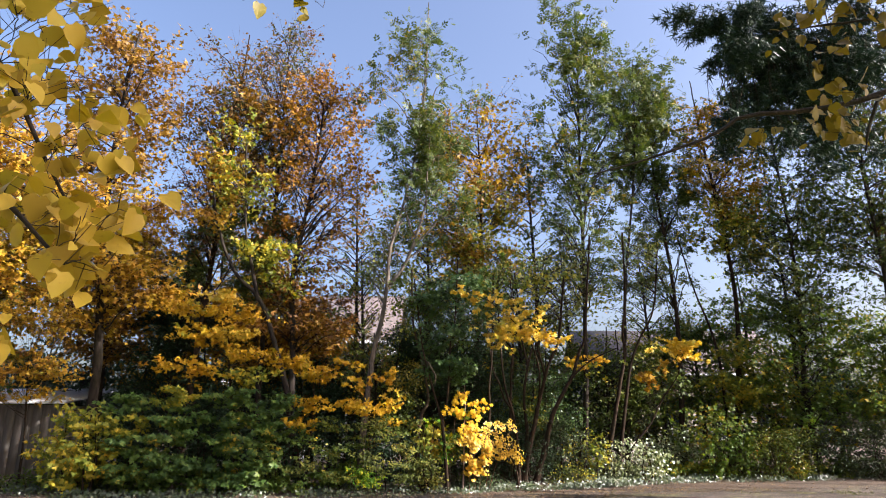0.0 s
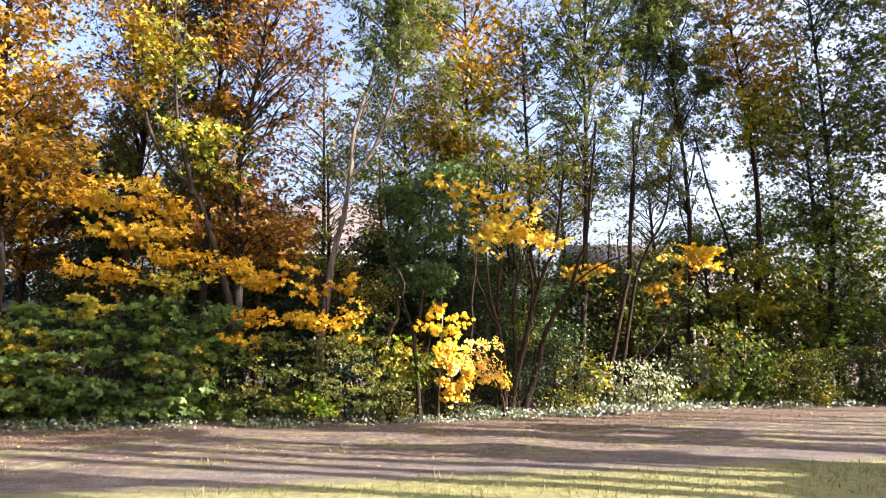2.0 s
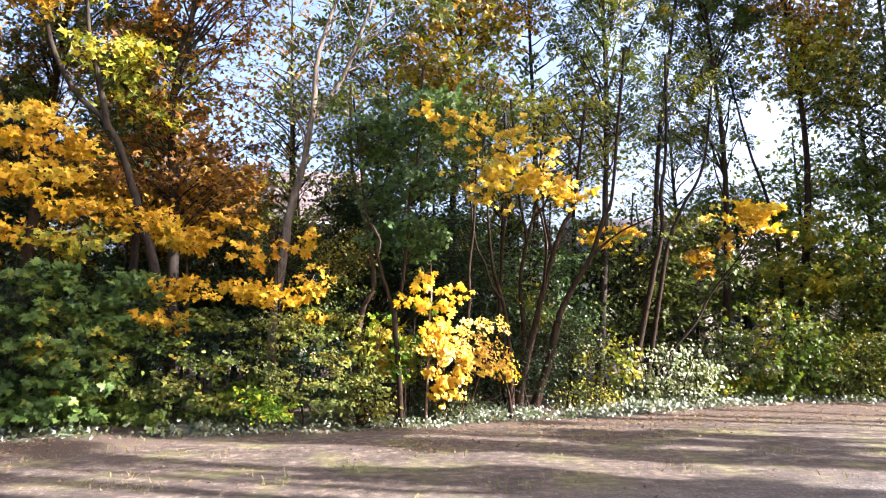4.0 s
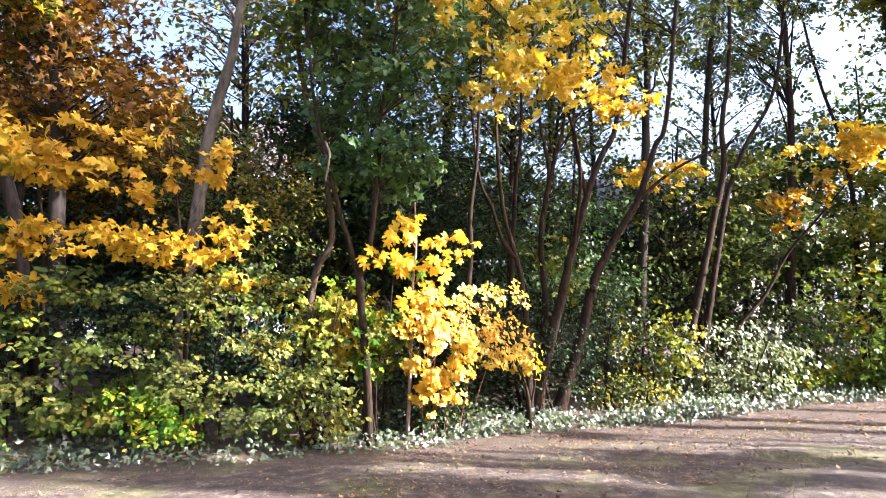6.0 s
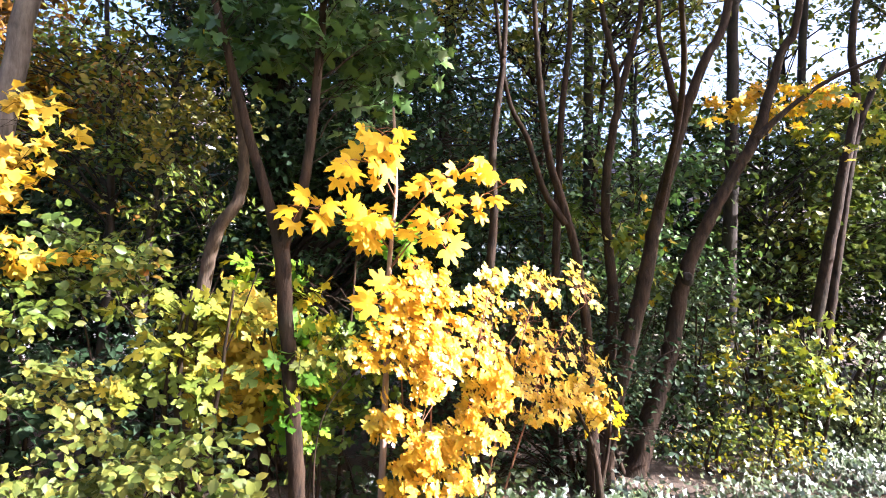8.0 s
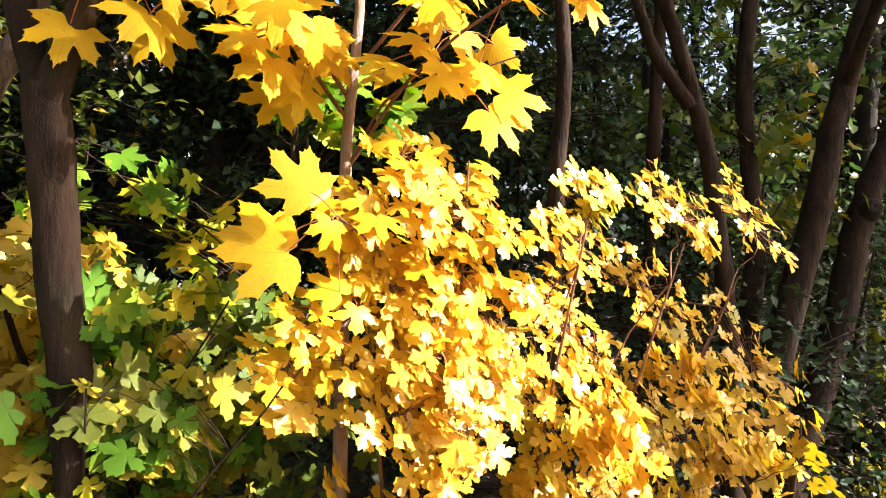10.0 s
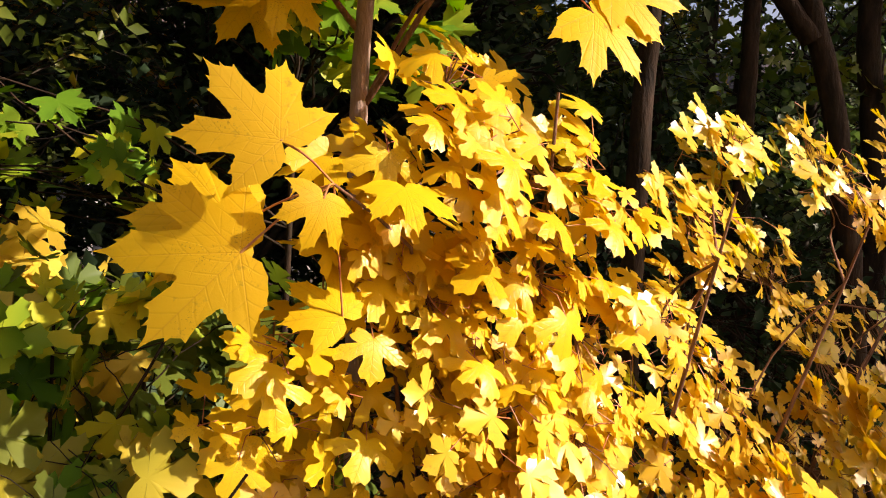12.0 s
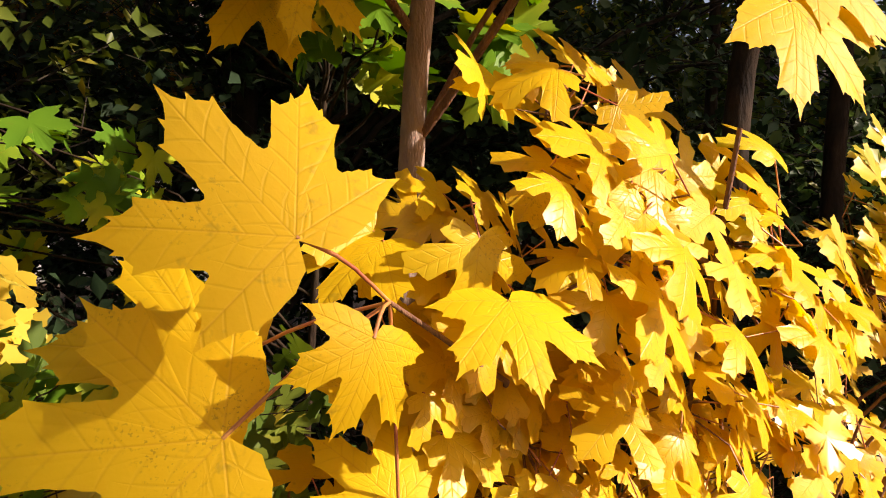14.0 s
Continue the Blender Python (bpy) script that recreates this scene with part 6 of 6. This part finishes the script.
# unseen trees added behind the lawn to hold back part of the sky light
for k in range(9):
    x, y = -24 + 5.2 * k, -11.0 - 2.5 * (k % 2)
    tree("park_tree", "broad leafy park tree behind the lawn", [([(x, y, 0), (x + 0.1, y, 5), (x - 0.1, y, 10), (x, y, 15)], 0.3, 0.08)],
         [(0, (x, y, 10.0, 3.4, 2.4, 5.5, 40, 1500), m_green, T_DIAMOND, 0.75, dict(spread=0.5, per_twig=12, jitter=0.3))], 170 + k, m_bark_dark, group="park trees")
# two unseen trees, put here only to shade the linden boughs
for k, (x, y, z, r) in enumerate([(8.4, -1.1, 7.3, 1.3), (9.4, 0.6, 7.8, 1.2)]):
    tree("park_tree", "leafy park tree at the corner of the lawn", [([(x, y, 0), (x, y, 4), (x - 0.1, y + 0.1, z + 1)], 0.2, 0.05)],
         [(0, (x, y, z, r, r, r, 30, 4200), m_green, T_LO, 0.26, dict(spread=0.5, per_twig=12, jitter=0.2))], 189 + k, m_bark_dark, group="park trees")
# three more unseen trees on the far side, also against sky light
for k, (x, y) in enumerate([(-21, -4), (-22, 3), (-23, 10)]):
    tree("park_tree", "broad leafy park tree at the far side of the lawn", [([(x, y, 0), (x + 0.1, y, 5), (x - 0.1, y, 10), (x, y, 14)], 0.3, 0.08)],
         [(0, (x, y, 9.0, 2.6, 3.2, 5.2, 40, 1500), m_orange, T_DIAMOND, 0.75, dict(spread=0.5, per_twig=12, jitter=0.3))], 180 + k, m_bark_dark, group="park trees")

# unseen trees added on the sunny side to cast shadows on path and thicket:
# distance, bearing line along the sun, trunk, height above the sun line, crown, and how far the foot stands beside the
# crown
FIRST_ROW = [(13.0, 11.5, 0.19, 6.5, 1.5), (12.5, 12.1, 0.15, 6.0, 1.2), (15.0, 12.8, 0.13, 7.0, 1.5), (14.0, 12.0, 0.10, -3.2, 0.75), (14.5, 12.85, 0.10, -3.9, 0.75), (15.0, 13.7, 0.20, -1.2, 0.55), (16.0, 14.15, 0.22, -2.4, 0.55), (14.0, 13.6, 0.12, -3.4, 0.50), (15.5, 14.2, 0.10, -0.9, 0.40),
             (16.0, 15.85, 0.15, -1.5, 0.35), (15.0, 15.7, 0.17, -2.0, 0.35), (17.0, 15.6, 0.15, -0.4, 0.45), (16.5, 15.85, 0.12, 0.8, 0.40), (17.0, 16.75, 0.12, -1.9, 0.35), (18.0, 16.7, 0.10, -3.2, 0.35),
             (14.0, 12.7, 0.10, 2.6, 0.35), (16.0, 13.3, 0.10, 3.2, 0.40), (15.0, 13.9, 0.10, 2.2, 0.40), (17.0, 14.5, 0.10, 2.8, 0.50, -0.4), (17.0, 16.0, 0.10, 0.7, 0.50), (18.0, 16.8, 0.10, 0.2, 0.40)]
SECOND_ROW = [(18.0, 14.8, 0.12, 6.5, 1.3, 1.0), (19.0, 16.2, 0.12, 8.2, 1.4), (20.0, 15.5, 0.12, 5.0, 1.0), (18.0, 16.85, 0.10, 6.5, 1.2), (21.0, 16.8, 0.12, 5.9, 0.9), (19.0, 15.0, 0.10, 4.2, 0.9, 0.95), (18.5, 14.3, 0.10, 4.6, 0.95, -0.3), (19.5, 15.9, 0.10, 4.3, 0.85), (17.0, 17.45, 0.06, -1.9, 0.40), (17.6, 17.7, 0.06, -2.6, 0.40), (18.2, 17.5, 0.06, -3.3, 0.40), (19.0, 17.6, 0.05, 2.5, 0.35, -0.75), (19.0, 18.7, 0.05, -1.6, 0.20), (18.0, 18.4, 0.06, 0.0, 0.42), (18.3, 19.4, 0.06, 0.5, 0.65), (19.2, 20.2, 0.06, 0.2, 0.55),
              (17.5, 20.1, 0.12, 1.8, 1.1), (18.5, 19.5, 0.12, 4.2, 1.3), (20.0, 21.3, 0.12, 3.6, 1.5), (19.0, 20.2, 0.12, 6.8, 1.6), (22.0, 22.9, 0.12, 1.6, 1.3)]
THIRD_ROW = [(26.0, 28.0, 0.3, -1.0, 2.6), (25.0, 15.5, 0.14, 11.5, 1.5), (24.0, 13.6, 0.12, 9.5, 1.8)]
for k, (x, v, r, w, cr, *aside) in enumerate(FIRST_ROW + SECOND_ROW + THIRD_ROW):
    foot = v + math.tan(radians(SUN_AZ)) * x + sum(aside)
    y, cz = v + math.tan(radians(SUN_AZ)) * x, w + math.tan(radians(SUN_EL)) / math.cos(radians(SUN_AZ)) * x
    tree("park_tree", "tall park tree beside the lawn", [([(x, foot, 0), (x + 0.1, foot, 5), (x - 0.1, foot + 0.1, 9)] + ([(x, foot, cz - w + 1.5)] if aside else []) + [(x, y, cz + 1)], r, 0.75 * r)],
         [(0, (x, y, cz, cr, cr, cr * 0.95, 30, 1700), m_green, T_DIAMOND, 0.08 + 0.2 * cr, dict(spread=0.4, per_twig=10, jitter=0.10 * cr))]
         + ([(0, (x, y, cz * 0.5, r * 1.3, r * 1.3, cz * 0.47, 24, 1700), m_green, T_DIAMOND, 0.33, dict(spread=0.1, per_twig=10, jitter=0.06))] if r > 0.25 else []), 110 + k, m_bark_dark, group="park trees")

# one more unseen tree, leaning so that only its crown shades the thicket
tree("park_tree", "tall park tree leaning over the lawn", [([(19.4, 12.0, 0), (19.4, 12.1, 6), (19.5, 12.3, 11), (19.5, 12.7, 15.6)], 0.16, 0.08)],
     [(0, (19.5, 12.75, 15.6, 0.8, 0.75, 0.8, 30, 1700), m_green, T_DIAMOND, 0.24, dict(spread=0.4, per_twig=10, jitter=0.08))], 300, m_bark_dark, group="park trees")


# ---- ground cover ----
def scatter(rng, n, x0, x1, a, b):
    """Places between a and b metres beyond the edge of the thicket."""
    x = rng.uniform(x0, x1, n)
    y = np.interp(x, EDGE_X, EDGE_Y) + rng.uniform(a, b, n)
    return np.array([(p, q, ground_z(p, q)) for p, q in zip(x, y)])


def ivy():
    rng = np.random.default_rng(120)
    P = np.vstack([scatter(rng, 12000, -12, 1, -0.2, 1.7), scatter(rng, 14000, 1, 16, 0.05, 1.7), scatter(rng, 7000, 1, 8, 0.1, 1.4)])
    keep = rng.random(len(P)) < 0.45 + 0.9 * np.array([noise.noise((p[0] * 0.9, p[1] * 0.9, 7)) for p in P])
    P = P[keep]
    P[:, 2] += rng.random(len(P)) ** 2 * 0.16 + 0.01
    N = unit(np.array([0.55, -0.75, 0.55]) + rng.normal(size=P.shape) * 0.4)
    T = unit(rng.normal(size=P.shape) + (0, -0.4, -0.3))
    ob = foliage("ivy", m_ivy, None, T_LO, P, N, T, 0.05 * (0.6 + 0.7 * rng.random(len(P))))
    tagged(ob, "dark glossy ivy creeping along the foot of the trees", "ivy")


def litter():
    rng = np.random.default_rng(121)
    P = np.vstack([scatter(rng, 7000, -14, 16, -2.6, 0.4), scatter(rng, 900, -14, 16, -7.5, -2.5), scatter(rng, 6500, -14, -4.5, -2.6, 0.4), scatter(rng, 5000, -6, 9, 0.2, 3.0), scatter(rng, 7000, 0, 10, -2.6, 0.4), scatter(rng, 1500, -6, 10, -6.0, -0.5)])
    P[:, 2] += 0.008 + 0.02 * rng.random(len(P))
    N = unit(np.array([0, 0, 1.0]) + rng.normal(size=P.shape) * 0.28)
    T = unit(rng.normal(size=P.shape) * (1, 1, 0.1))
    ob = foliage("fallen_leaves", m_litter, None, T_LO, P, N, T, 0.034 * (0.35 + 1.0 * rng.random(len(P)) ** 3))
    tagged(ob, "dry brown and yellow leaves scattered on the ground", "fallen leaves")


def grass():
    rng = np.random.default_rng(122)
    n = 42000
    x, y = rng.uniform(-9, 12, n), rng.uniform(6.5, 18.0, n) - np.where(rng.random(n) < 0.45, 4.5, 0.0)
    d = y - (11.5 + 0.22 * x) + np.array([0.7 * noise.noise((a * 0.9, b * 0.9, 5)) for a, b in zip(x, y)])
    keep = (d < -0.15) | ((d > 1.0) & (y < np.interp(x, EDGE_X, EDGE_Y) - 0.3) & np.array([noise.noise((a * 1.3, b * 1.3, 9)) > 0.22 for a, b in zip(x, y)]))
    x, y = x[keep], y[keep]
    P = np.column_stack([x, y, [ground_z(a, b) - 0.005 for a, b in zip(x, y)]])
    T = unit(rng.normal(size=P.shape) * (0.5, 0.5, 0.1) + (0, 0, 0.8))
    N = unit(rng.normal(size=P.shape) * (1, 1, 0.1))
    blade = (np.array([(-0.07, 0, 0), (0.07, 0, 0), (0.05, 0.6, 0.05), (0, 1, 0.2), (-0.05, 0.6, 0.05)], float), np.array([(0, 1, 2), (0, 2, 4), (4, 2, 3)]))
    ob = foliage("grass", m_grass, None, blade, P, N, T, 0.055 * (0.5 + rng.random(len(P))))
    tagged(ob, "short worn autumn grass of the lawn", "grass")


ivy()
litter()
grass()
